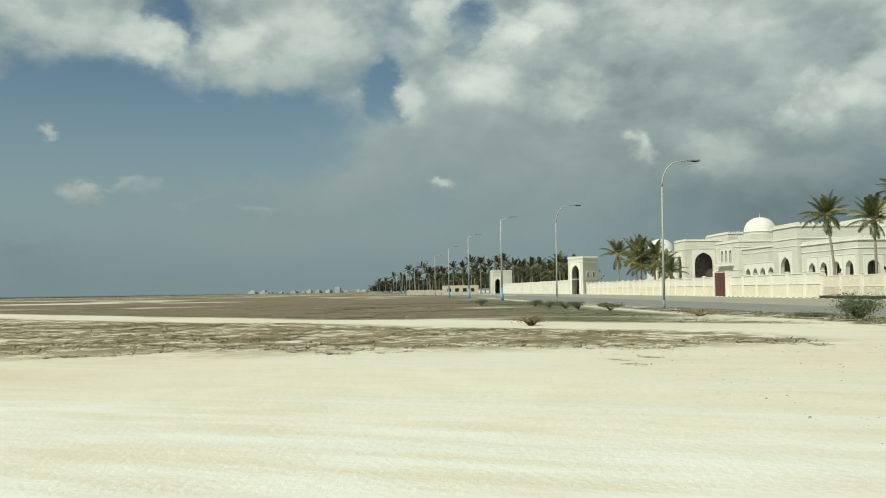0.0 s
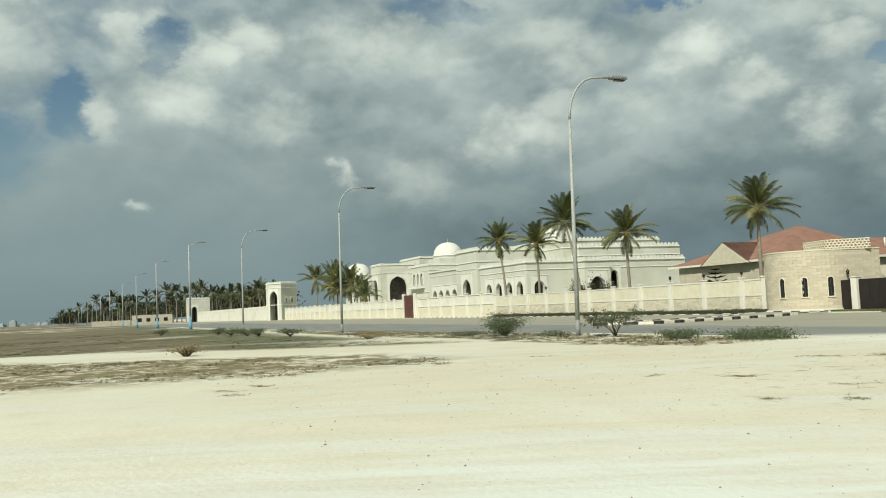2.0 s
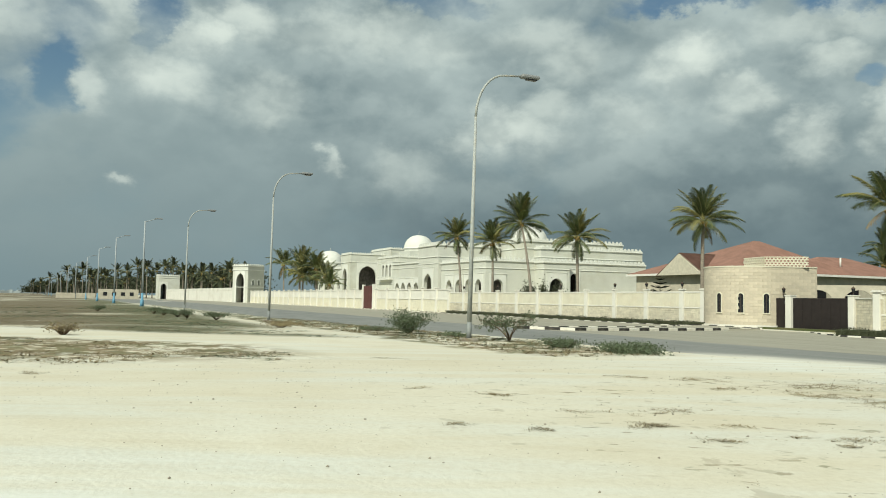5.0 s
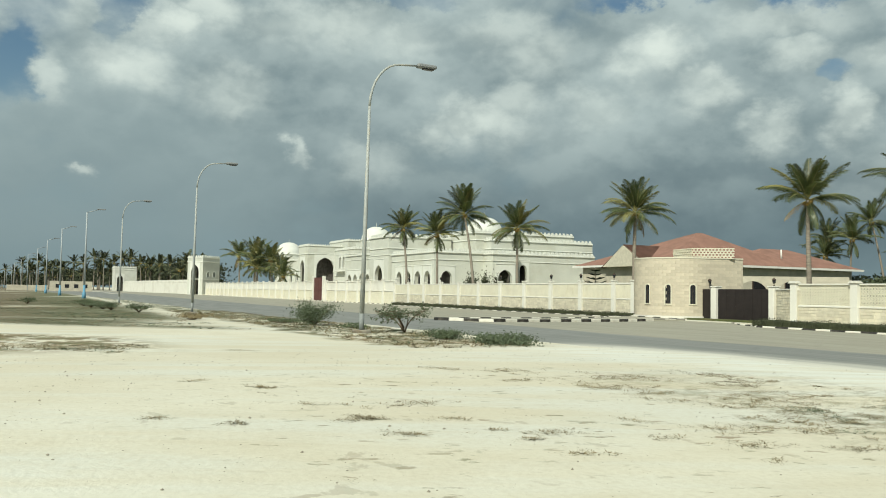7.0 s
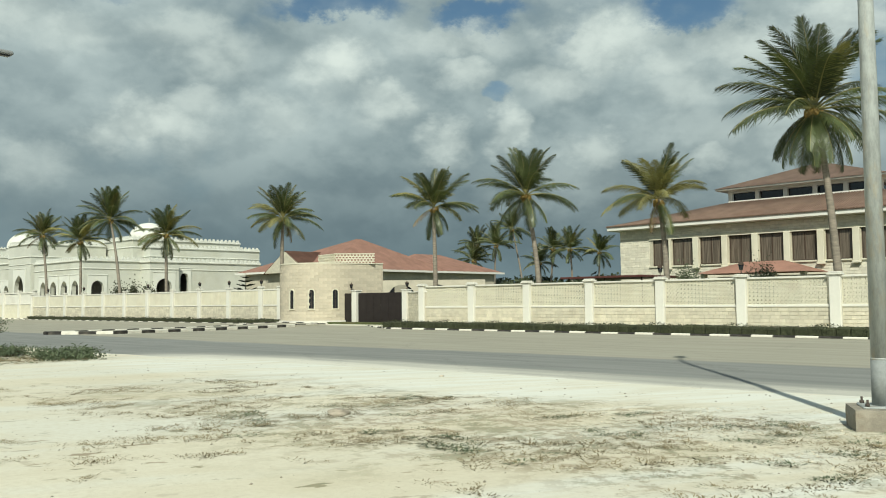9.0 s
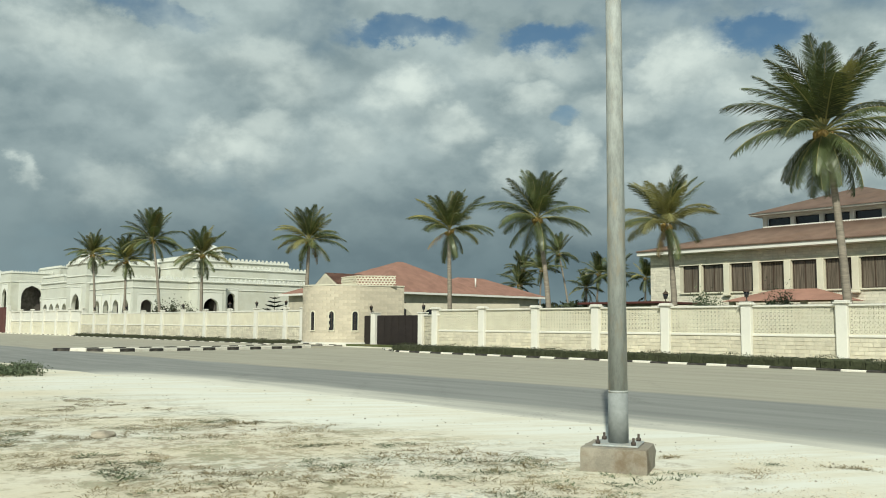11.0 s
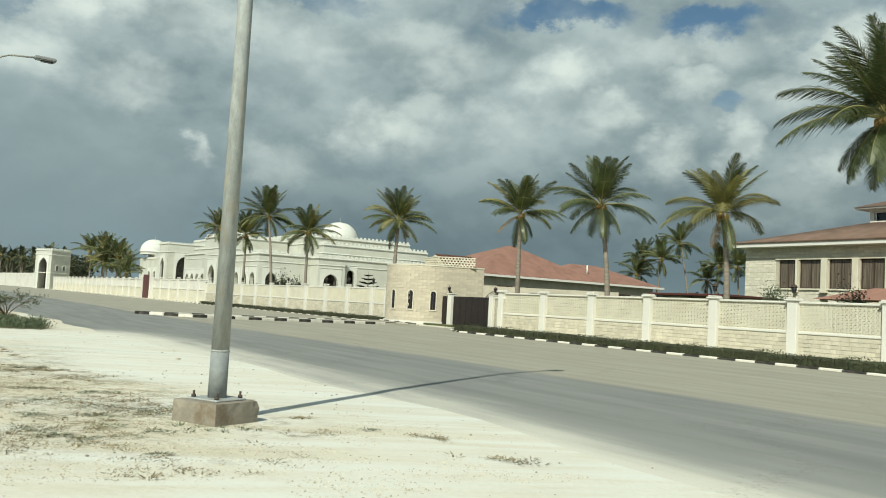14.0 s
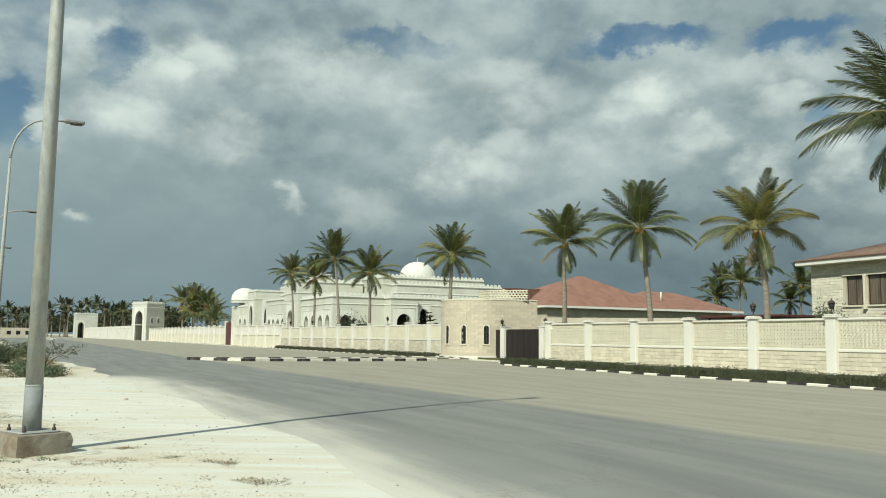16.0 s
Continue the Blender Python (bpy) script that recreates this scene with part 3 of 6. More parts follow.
def lattice(bm, x0, x1, y0, y1, z0, z1, nx, nz):
    """An openwork panel of square breeze blocks with a diagonal star in each."""
    dx, dz, t = (x1 - x0) / nx, (z1 - z0) / nz, 0.022
    for i in range(nx + 1):
        x = x0 + i * dx
        box(bm, x - t, x + t, y0, y1, z0, z1)
    for j in range(nz + 1):
        z = z0 + j * dz
        box(bm, x0, x1, y0 + 0.003, y1 - 0.003, z - t, z + t)
    for i in range(nx):
        for j in range(nz):
            cx, cz, h = x0 + (i + 0.5) * dx, z0 + (j + 0.5) * dz, 0.040
            q = [bm.verts.new((cx + a * dx / 2, y, cz + b * dz / 2)) for y in (y0 + 0.02, y1 - 0.02) for a, b in ((-1, -1), (1, -1), (1, 1), (-1, 1))]
            s = [bm.verts.new((cx + a * h, y, cz + b * h)) for y in (y0 + 0.01, y1 - 0.01) for a, b in ((0, -1), (1, 0), (0, 1), (-1, 0))]
            for o in (0, 4):
                for n in range(4):
                    bm.faces.new((q[o + n], s[o + n], s[o + (n + 3) % 4]))
                bm.faces.new((s[o], s[o + 1], s[o + 2], s[o + 3]))
            for n in range(4):
                bm.faces.new((q[n], q[4 + n], s[4 + n], s[n]))
                bm.faces.new((q[n], s[(n + 3) % 4], s[4 + (n + 3) % 4], q[4 + n]))


ZB = -0.25


def wall_right():
    w = base("wall_east", pose(0, 0, 0), "cream garden wall with openwork block panels over rough limestone courses", "garden wall", kind="structure")
    xs = [-0.5 + 4.63 * i for i in range(13)]
    top = pilaster_mesh(0.52, 0.20, ZB, 2.80, 0.09, 0.16)
    top.materials.append(WHITE)
    for x in xs:
        piece("pilaster", top, w, pose(x, 0, 0))
    bm = bmesh.new()
    box(bm, xs[0], xs[-1], 0.0, 0.22, ZB, 1.12)
    part("wall_core", bm, JOINT, w)
    for a, b in zip(xs, xs[1:]):
        a, b = a + 0.26, b - 0.26
        bm = bmesh.new()
        stone_courses(bm, a, b, -0.001, ZB, 1.10, rnd=random.Random(int(a * 10)))
        part("stone_course", bm, STONE, w, "rough cream limestone courses")
        bm = bmesh.new()
        soft_box(bm, a, b, -0.05, 0.25, 1.12, 1.24, 0.015)
        part("ledge", bm, WHITE, w)
        bm = bmesh.new()
        lattice(bm, a, b, 0.04, 0.13, 1.26, 2.52, 20, 6)
        part("lattice_panel", bm, CREAM, w, "cream openwork breeze block panel")
        bm = bmesh.new()
        soft_box(bm, a, b, -0.04, 0.22, 2.53, 2.63, 0.015)
        part("coping", bm, WHITE, w)
    return w


def wall_left():
    w = base("wall_middle", pose(0, 0, 0), "cream plastered garden wall with pilasters over limestone courses", "garden wall", kind="structure")
    xs = [-70.0 + 5 * i for i in range(11)] + [-17.3]
    top = pilaster_mesh(0.50, 0.20, ZB, 3.0, 0.06, 0.14)
    top.materials.append(WHITE)
    for x in xs:
        piece("pilaster", top, w, pose(x, 0, 0))
    bm = bmesh.new()
    box(bm, xs[0], xs[-1], 0.0, 0.22, ZB, 2.62)
    part("wall_core", bm, CREAM, w)
    for n, (a, b) in enumerate(zip(xs, xs[1:])):
        a, b = a + 0.25, b - 0.25
        bm = bmesh.new()
        stone_courses(bm, a, b, -0.001, ZB, 1.30, rnd=random.Random(int(a * 10)))
        part("stone_course", bm, STONE, w, "rough cream limestone courses")
        bm = bmesh.new()
        soft_box(bm, a, b, -0.05, 0.25, 1.32, 1.44, 0.015)
        part("ledge", bm, WHITE, w)
        bm = bmesh.new()
        soft_box(bm, a, b, -0.05, 0.25, 2.63, 2.76, 0.015)
        part("coping", bm, WHITE, w)
        if n >= 8:
            bm = bmesh.new()
            for i in range(int((b - a) / 0.2)):
                soft_box(bm, a + 0.06 + 0.2 * i, a + 0.16 + 0.2 * i, -0.03, 0.0, 1.46, 2.60, 0.01)
            part("ribbed_panel", bm, CREAM, w)
    return w


def wall_palace():
    w = base("wall_west", pose(0, 0, 0), "long white palace boundary wall with pilasters and panels", "boundary wall", kind="structure")
    xs = [-71.2] + [-76.3 - 5.45 * i for i in range(6)] + [-111.0 - 5.45 * i for i in range(21)]
    top = pilaster_mesh(0.55, 0.22, ZB, 3.55, 0.08, 0.16)
    top.materials.append(WHITE)
    for x in xs:
        piece("pilaster", top, w, pose(x, 0.8, 0))
    bm = bmesh.new()
    box(bm, -105.0, -70.9, 0.8, 1.05, ZB, 3.12)
    box(bm, -220.0, -111.2, 0.8, 1.05, ZB, 3.12)
    part("wall_core", bm, WHITE, w)
    for a, b in zip(xs[1:], xs):
        if b - a > 5.6:
            continue
        bm = bmesh.new()
        soft_box(bm, a + 0.27, b - 0.27, 0.70, 1.1, 1.70, 1.84, 0.015)
        part("ledge", bm, WHITE, w)
        bm = bmesh.new()
        soft_box(bm, a + 0.27, b - 0.27, 0.70, 1.1, 3.12, 3.30, 0.015)
        part("coping", bm, WHITE, w)
        bm = bmesh.new()
        stone_courses(bm, a + 0.28, b - 0.28, 0.798, ZB, 1.68, 0.4, 0.8, 0.02, rnd=random.Random(int(-a)))
        part("plaster_panel", bm, CREAM, w)
    g = base("red_gate", pose(-108.0, 0.75, 0), "tall closed red-brown metal gate in a white palace wall", "gate")
    for s in (-1, 1):
        bm = bmesh.new()
        soft_box(bm, min(0.04 * s, 2.7 * s), max(0.04 * s, 2.7 * s), -0.04, 0.04, ZB, 4.0, 0.02)
        part("gate_leaf", bm, REDGATE, g)
        bm = bmesh.new()
        soft_box(bm, min(2.7 * s, 3.2 * s), max(2.7 * s, 3.2 * s), -0.25, 0.3, ZB, 4.25, 0.03)
        part("gate_post", bm, WHITE, g)


wall_right()
wall_left()
wall_palace()


# ---- kerbs ----
def kerb_mesh(mat):
    bm = bmesh.new()
    soft_box(bm, -0.495, 0.495, 0.0, 0.22, -0.38, 0.0, 0.025)
    me = bpy.data.meshes.new("kerb_stone")
    bm.to_mesh(me)
    bm.free()
    me.materials.append(mat)
    return me


KERBS = (kerb_mesh(BLACKPAINT), kerb_mesh(WHITEPAINT))


def kerb_line(owner, points, z=None, start=0):
    """Kerb stones, a metre each, along a broken line; with no z they follow the ground."""
    n = start
    for (xa, ya), (xb, yb) in zip(points, points[1:]):
        run = math.hypot(xb - xa, yb - ya)
        count = max(1, round(run))
        ang = math.degrees(math.atan2(yb - ya, xb - xa))
        for i in range(count):
            f = (i + 0.5) / count
            top = z if z is not None else height(xa + (xb - xa) * f, ya + (yb - ya) * f) + 0.19
            piece("kerb_stone", KERBS[n % 2], owner, pose(xa + (xb - xa) * f, ya + (yb - ya) * f, top + random.uniform(-0.012, 0.012), 0, 0, ang + random.uniform(-0.6, 0.6)) @ Matrix.Diagonal((run / count, 1, 1, 1)))
            n += 1


kr = base("kerb_east", pose(0, 0, 0), "worn black and white painted kerb stones", "kerb", kind="structure")
kerb_line(kr, [(-5.0, -1.2), (-2.5, -2.9), (1.0, KERB_R), (58, KERB_R)], -0.10)
kl = base("kerb_west", pose(0, 0, 0), "worn black and white painted kerb stones", "kerb", kind="structure")
kerb_line(kl, [(-70, KERB_L), (-15, KERB_L)], -0.09)
kf = base("kerb_far", pose(0, 0, 0), "small black and white painted kerb stones", "kerb", kind="structure")
kerb_line(kf, [(-200, -0.4), (-71, -0.4)], -0.06)
ki = base("kerb_island", pose(0, 0, 0), "black and white painted kerb round a paved driveway island", "kerb", kind="structure")
ISLAND = [(-7.2, -23.2), (-5.0, -20.2), (-7.6, -11.2), (-9.6, -4.2), (-9.0, -1.6), (-16.0, -1.2), (-16.2, -3.6), (-14.0, -6.0), (-11.2, -11.5), (-9.6, -16.5)]
kerb_line(ki, ISLAND + ISLAND[:1])


def apron():
    bm = bmesh.new()
    c = Vector((sum(p[0] for p in ISLAND) / len(ISLAND), sum(p[1] for p in ISLAND) / len(ISLAND), 0))
    inner = [tuple((Vector((*p, 0)) * 0.97 + c * 0.03).xy) for p in ISLAND]
    prism(bm, inner, -0.34, -0.1)
    for v in bm.verts:
        if v.co.z > -0.2:
            v.co.z = height(v.co.x, v.co.y) + 0.14
    tagged(part("island_paving", bm, ASPHALT), "dusty paved driveway island", "pavement", kind="structure")
    bm = bmesh.new()
    box(bm, 0.9, 58, KERB_R + 0.2, 0.05, -0.34, -0.16)
    tagged(part("verge_east", bm, GROUND), "sandy planting strip below the garden wall", "verge", kind="structure")
    bm = bmesh.new()
    box(bm, -70, -17.0, KERB_L + 0.2, 0.05, -0.34, -0.15)
    tagged(part("verge_west", bm, GROUND), "sandy planting strip below the garden wall", "verge", kind="structure")


apron()


# ---- hedges and leaves ----
def leaf_cloud(bm, count, place, size, rnd, up=0.3):
    """Many small leaves, each a bent pair of triangles."""
    for _ in range(count):
        p = Vector(place(rnd))
        d = Vector((rnd.uniform(-1, 1), rnd.uniform(-1, 1), rnd.uniform(-0.6, 1) + up)).normalized()
        s = d.cross(Vector((rnd.uniform(-1, 1), rnd.uniform(-1, 1), rnd.uniform(-1, 1)))).normalized()
        l, w = size * rnd.uniform(0.6, 1.4), size * rnd.uniform(0.25, 0.45)
        a, b, c, e = (bm.verts.new(q) for q in (p, p + d * l * 0.5 + s * w, p + d * l, p + d * l * 0.5 - s * w))
        bm.faces.new((a, b, c))
        bm.faces.new((a, c, e))


def hedge(name, x0, x1, y0, y1, z0, z1, label, seed):
    rnd = random.Random(seed)
    h = base(name, pose(0, 0, 0), label, "hedge")
    bm = bmesh.new()
    n = int((x1 - x0) / 0.6)
    for i in range(n):
        a, b = x0 + (x1 - x0) * i / n, x0 + (x1 - x0) * (i + 1) / n
        soft_box(bm, a + 0.05, b + 0.05, y0 + 0.12, y1 - 0.1, z0, z1 - 0.1 + rnd.uniform(-0.05, 0.03), 0.08)
    part("hedge_core", bm, HEDGE, h)
    bm = bmesh.new()

    def place(r):
        x = r.uniform(x0, x1)
        if r.random() < 0.5:
            return (x, y0 + r.uniform(0, 0.14), r.uniform(z0 + 0.03, z1 - 0.04))
        return (x, r.uniform(y0, y1), z1 - 0.12 + 0.10 * math.sin(x * 2.3) * math.sin(x * 0.7 + 1) + r.uniform(-0.05, 0.06))

    leaf_cloud(bm, int((x1 - x0) * 260), place, 0.06, rnd)
    part("hedge_leaves", bm, HEDGE, h)["kind"] = "stuff"
    return h


hedge("hedge", -0.4, 58, -4.15, -2.9, -0.17, 0.36, "low clipped dark green hedge along the garden wall", 11)
hedge("hedge", -68.5, -16.4, -1.25, -0.3, -0.15, 0.30, "low clipped dark green hedge along the plastered wall", 12)


# ---- gatehouse ----
TC, TR, TH, FLANK = (-14.6, 2.6), 3.7, 4.65, -12


def tower_plan(r, n=40):
    """Half-round front, then a straight flank running back beside the gate; (x, y) round the ring."""
    end = radians(FLANK)
    out = [(r * math.cos(a), r * math.sin(a)) for a in (radians(-200 + (FLANK + 200) * i / n) for i in range(n + 1))]
    x, y = r * math.cos(end) - 3.4 * math.sin(end), r * math.sin(end) + 3.4 * math.cos(end)
    return out + [(x, y), (x - 2.4, y + 1.2)]


def tower_course(bm, inner, outer, z0, z1):
    """A closed band of the tower's plan, z0 to z1, between two offsets."""
    rings = []
    for r, z in ((outer, z0), (outer, z1), (inner, z1), (inner, z0)):
        rings.append([bm.verts.new((x, y, z)) for x, y in tower_plan(r)])
    n = len(rings[0])
    for a, b in zip(rings, rings[1:] + rings[:1]):
        for i in range(n):
            f = bm.faces.new((a[i], a[(i + 1) % n], b[(i + 1) % n], b[i]))


def gatehouse():
    t = base("gatehouse", pose(TC[0], TC[1], 0), "half-round limestone guard tower with slit windows and an openwork parapet", "guard tower")
    bm = bmesh.new()
    prism(bm, [(x, y) for x, y in tower_plan(TR + 0.004)], ZB, TH - 0.02)
    part("tower_core", bm, TOWERJOINT, t)
    bm = bmesh.new()
    tower_course(bm, TR - 0.1, TR + 0.14, ZB, 0.14)
    part("plinth", bm, WHITE, t)
    bm = bmesh.new()
    tower_course(bm, TR - 0.25, TR + 0.06, TH, TH + 0.1)
    part("coping", bm, CREAM, t)
    rnd = random.Random(3)
    slits = [radians(a) for a in (-83.5, -55.5, -26.5)]
    h, n, block = 0.24, 34, {}
    wide = 2 * math.pi * TR / n

    def block_mesh(tall):
        if tall not in block:
            b = bmesh.new()
            soft_box(b, -0.05, 0.02, -wide / 2 + 0.004, wide / 2 - 0.004, 0.004, tall - 0.004, 0.006)
            me = bpy.data.meshes.new("stone_block")
            b.to_mesh(me)
            b.free()
            me.materials.append(TOWERSTONE)
            block[tall] = me
        return block[tall]

    z, row, first = 0.14, 0, radians(-195)
    bend = radians(FLANK)
    round_part = (bend - first) * TR
    while z < TH - 0.05:
        hh = round(min(h, TH - z), 3)
        for i in range(40):
            run = (i + 0.5 * (row % 2)) * wide
            d = TR - rnd.uniform(0, 0.007)
            if run > round_part + 3.4 - wide / 2:
                break
            a = min(first + run / TR, bend)
            if any(abs(a - s) < 0.11 for s in slits) and 0.95 < z < 2.75:
                continue
            past = max(0.0, run - round_part)
            piece("stone_block", block_mesh(hh), t, pose(d * math.cos(a) - past * math.sin(a), d * math.sin(a) + past * math.cos(a), z, 0, 0, math.degrees(a)))
        z, row = z + hh, row + 1
    for s in slits:
        w = new("slit_window")
        w.parent = t
        w.matrix_basis = pose((TR - 0.02) * math.cos(s), (TR - 0.02) * math.sin(s), 0, 0, 0, math.degrees(s) + 90)
        bm = bmesh.new()
        arch_band(bm, 0.21, 0.29, 1.05, 2.38, -0.10, 0.02)
        part("window_surround", bm, CREAM, w)
        bm = bmesh.new()
        arch_fill(bm, 0.22, 1.1, 2.38, -0.045)
        part("pane", bm, GLASS, w)
        bm = bmesh.new()
        soft_box(bm, -0.3, 0.3, -0.11, 0.05, 0.99, 1.06, 0.015)
        part("window_sill", bm, CREAM, w)
        bm = bmesh.new()
        soft_box(bm, -0.015, 0.015, -0.065, -0.045, 1.1, 2.58, 0.005)
        part("mullion", bm, FRAME, w)
    # openwork parapet standing back on the flat roof, two straight sides
    p = new("parapet")
    p.parent = t
    p.matrix_basis = pose(-0.55, -0.25, TH)
    for turn, long in ((-12, 3.0), (52, 3.2)):
        q = pose(0, 0, 0) if turn == -12 else pose(3.0 * math.cos(radians(-12)), 3.0 * math.sin(radians(-12)), 0)
        m = q @ pose(0, 0, 0, 0, 0, turn)
        bm = bmesh.new()
        for i in range(5):
            soft_box(bm, 0, long, -0.07, 0.07, 0.02 + 0.2 * i - (0.02 if i else 0), 0.08 + 0.2 * i, 0.01)
        bm.transform(m)
        part("rail", bm, CREAM, p)
        bm = bmesh.new()
        n = int(long / 0.26)
        for i in range(n + 1):
            for j in range(4):
                x = long * (i + 0.5 * (j % 2)) / n
                if x > long:
                    continue
                soft_box(bm, x - 0.06, x + 0.06, -0.06, 0.06, 0.07 + 0.2 * j, 0.21 + 0.2 * j, 0.03)
        bm.transform(m)
        part("openwork", bm, CREAM, p, "cream openwork concrete blocks")
    return t


def arch_ring(w, z0, z1, pointed=0.0, n=10):
    """Half outline, from the right foot over the top to the left foot; z1 is the springing."""
    pts = [(w, z0)]
    for i in range(n + 1):
        a = math.pi * i / n
        pts.append((w * math.cos(a), z1 + w * (1 + pointed) * math.sin(a) ** (1.0 if not pointed else 0.85) + (pointed * w * 0.35 * max(0, 1 - abs(math.cos(a)) * 3))))
    pts.append((-w, z0))
    return pts


def arch_band(bm, wi, wo, z0, z1, y0, y1, pointed=0.0):
    a, b = arch_ring(wi, z0, z1, pointed), arch_ring(wo, z0, z1, pointed)
    q = [[bm.verts.new((x, y, z)) for x, z in ring] for y in (y0, y1) for ring in (a, b)]
    for i in range(len(a) - 1):
        bm.faces.new((q[0][i], q[0][i + 1], q[1][i + 1], q[1][i]))
        bm.faces.new((q[2][i], q[3][i], q[3][i + 1], q[2][i + 1]))
        bm.faces.new((q[1][i], q[1][i + 1], q[3][i + 1], q[3][i]))
        bm.faces.new((q[0][i], q[2][i], q[2][i + 1], q[0][i + 1]))


def arch_fill(bm, w, z0, z1, y, pointed=0.0, thick=0.03):
    ring = arch_ring(w, z0, z1, pointed)
    f = [bm.verts.new((x, y, z)) for x, z in ring]
    b = [bm.verts.new((x, y + thick, z)) for x, z in ring]
    bm.faces.new(f)
    bm.faces.new(b[::-1])
    for i in range(len(ring)):
        j = (i + 1) % len(ring)
        bm.faces.new((f[i], b[i], b[j], f[j]))


def lantern(x, y, z, s=1.0):
    l = base("wall_lantern", pose(x, y, z), "small black lantern on top of a garden wall", "lantern", "lanterns on the wall")
    bm = bmesh.new()
    lathe(bm, [(0.01, 0), (0.09 * s, 0), (0.05 * s, 0.05 * s), (0.025 * s, 0.09 * s), (0.025 * s, 0.2 * s), (0.01, 0.2 * s)], 8)
    part("stem", bm, FRAME, l)
    bm = bmesh.new()
    lathe(bm, [(0.01, 0.19 * s), (0.09 * s, 0.2 * s), (0.14 * s, 0.45 * s), (0.01, 0.45 * s)], 6)
    part("glass_body", bm, GLASS, l)
    bm = bmesh.new()
    lathe(bm, [(0.17 * s, 0.44 * s), (0.10 * s, 0.54 * s), (0.02 * s, 0.58 * s), (0.02 * s, 0.65 * s), (0.005, 0.66 * s)], 6)
    part("cap", bm, FRAME, l)
    return l


def driveway_gate():
    g = base("driveway_gate", pose(-6.98, 1.7, 0), "closed dark brown sheet metal sliding gate between white posts", "gate")
    bm = bmesh.new()
    soft_box(bm, -2.32, 2.85, -0.04, 0.04, ZB + 0.05, 2.28, 0.015)
    part("gate_panel", bm, DARKGATE, g)
    for i in range(7):
        bm = bmesh.new()
        soft_box(bm, -2.28 + 0.85 * i - 0.025, -2.28 + 0.85 * i + 0.025, -0.065, -0.04, ZB + 0.08, 2.26, 0.008)
        part("upright", bm, DARKGATE, g)
    for x, w in ((-2.6, 0.27), (3.1, 0.25)):
        bm = bmesh.new()
        soft_box(bm, x - w, x + w, -0.3, 0.3, ZB, 2.42, 0.03)
        soft_box(bm, x - w - 0.05, x + w + 0.05, -0.35, 0.35, 2.42, 2.50, 0.02)
        part("gate_post", bm, WHITE, g, "white painted square post")
    bm = bmesh.new()
    soft_box(bm, -4.02, -2.89, -0.03, 0.03, ZB + 0.05, 2.27, 0.012)
    part("side_door", bm, DARKGATE, g)
    # stone return from the post to the garden wall
    s = base("gate_return", pose(-3.85, 1.75, 0, 0, 0, math.degrees(math.atan2(-1.9, 3.6))), "short limestone return wall with white coping beside a gate", "wall")
    bm = bmesh.new()
    box(bm, 0.0, 4.05, 0, 0.25, ZB, 2.2)
    part("wall_core", bm, JOINT, s)
    bm = bmesh.new()
    stone_courses(bm, 0.0, 4.05, -0.001, ZB, 2.2, rnd=random.Random(77))
    part("stone_course", bm, STONE, s)
    bm = bmesh.new()
    soft_box(bm, -0.03, 4.08, -0.07, 0.32, 2.2, 2.3, 0.02)
    part("coping", bm, WHITE, s)


gatehouse()
driveway_gate()


# ---- street lamps ----
def arm_curve(h, reach, bend=0.82):
    pts = [(0, 0, h * bend)]
    y0, z0 = 0.0, h * bend
    rise, run = h * (1 - bend) - 0.12, 1.3
    for i in range(1, 9):
        a = math.pi / 2 * i / 8
        pts.append((0, run * (1 - math.cos(a)), z0 + rise * math.sin(a)))
    pts.append((0, reach - 0.75, h - 0.05))
    return pts


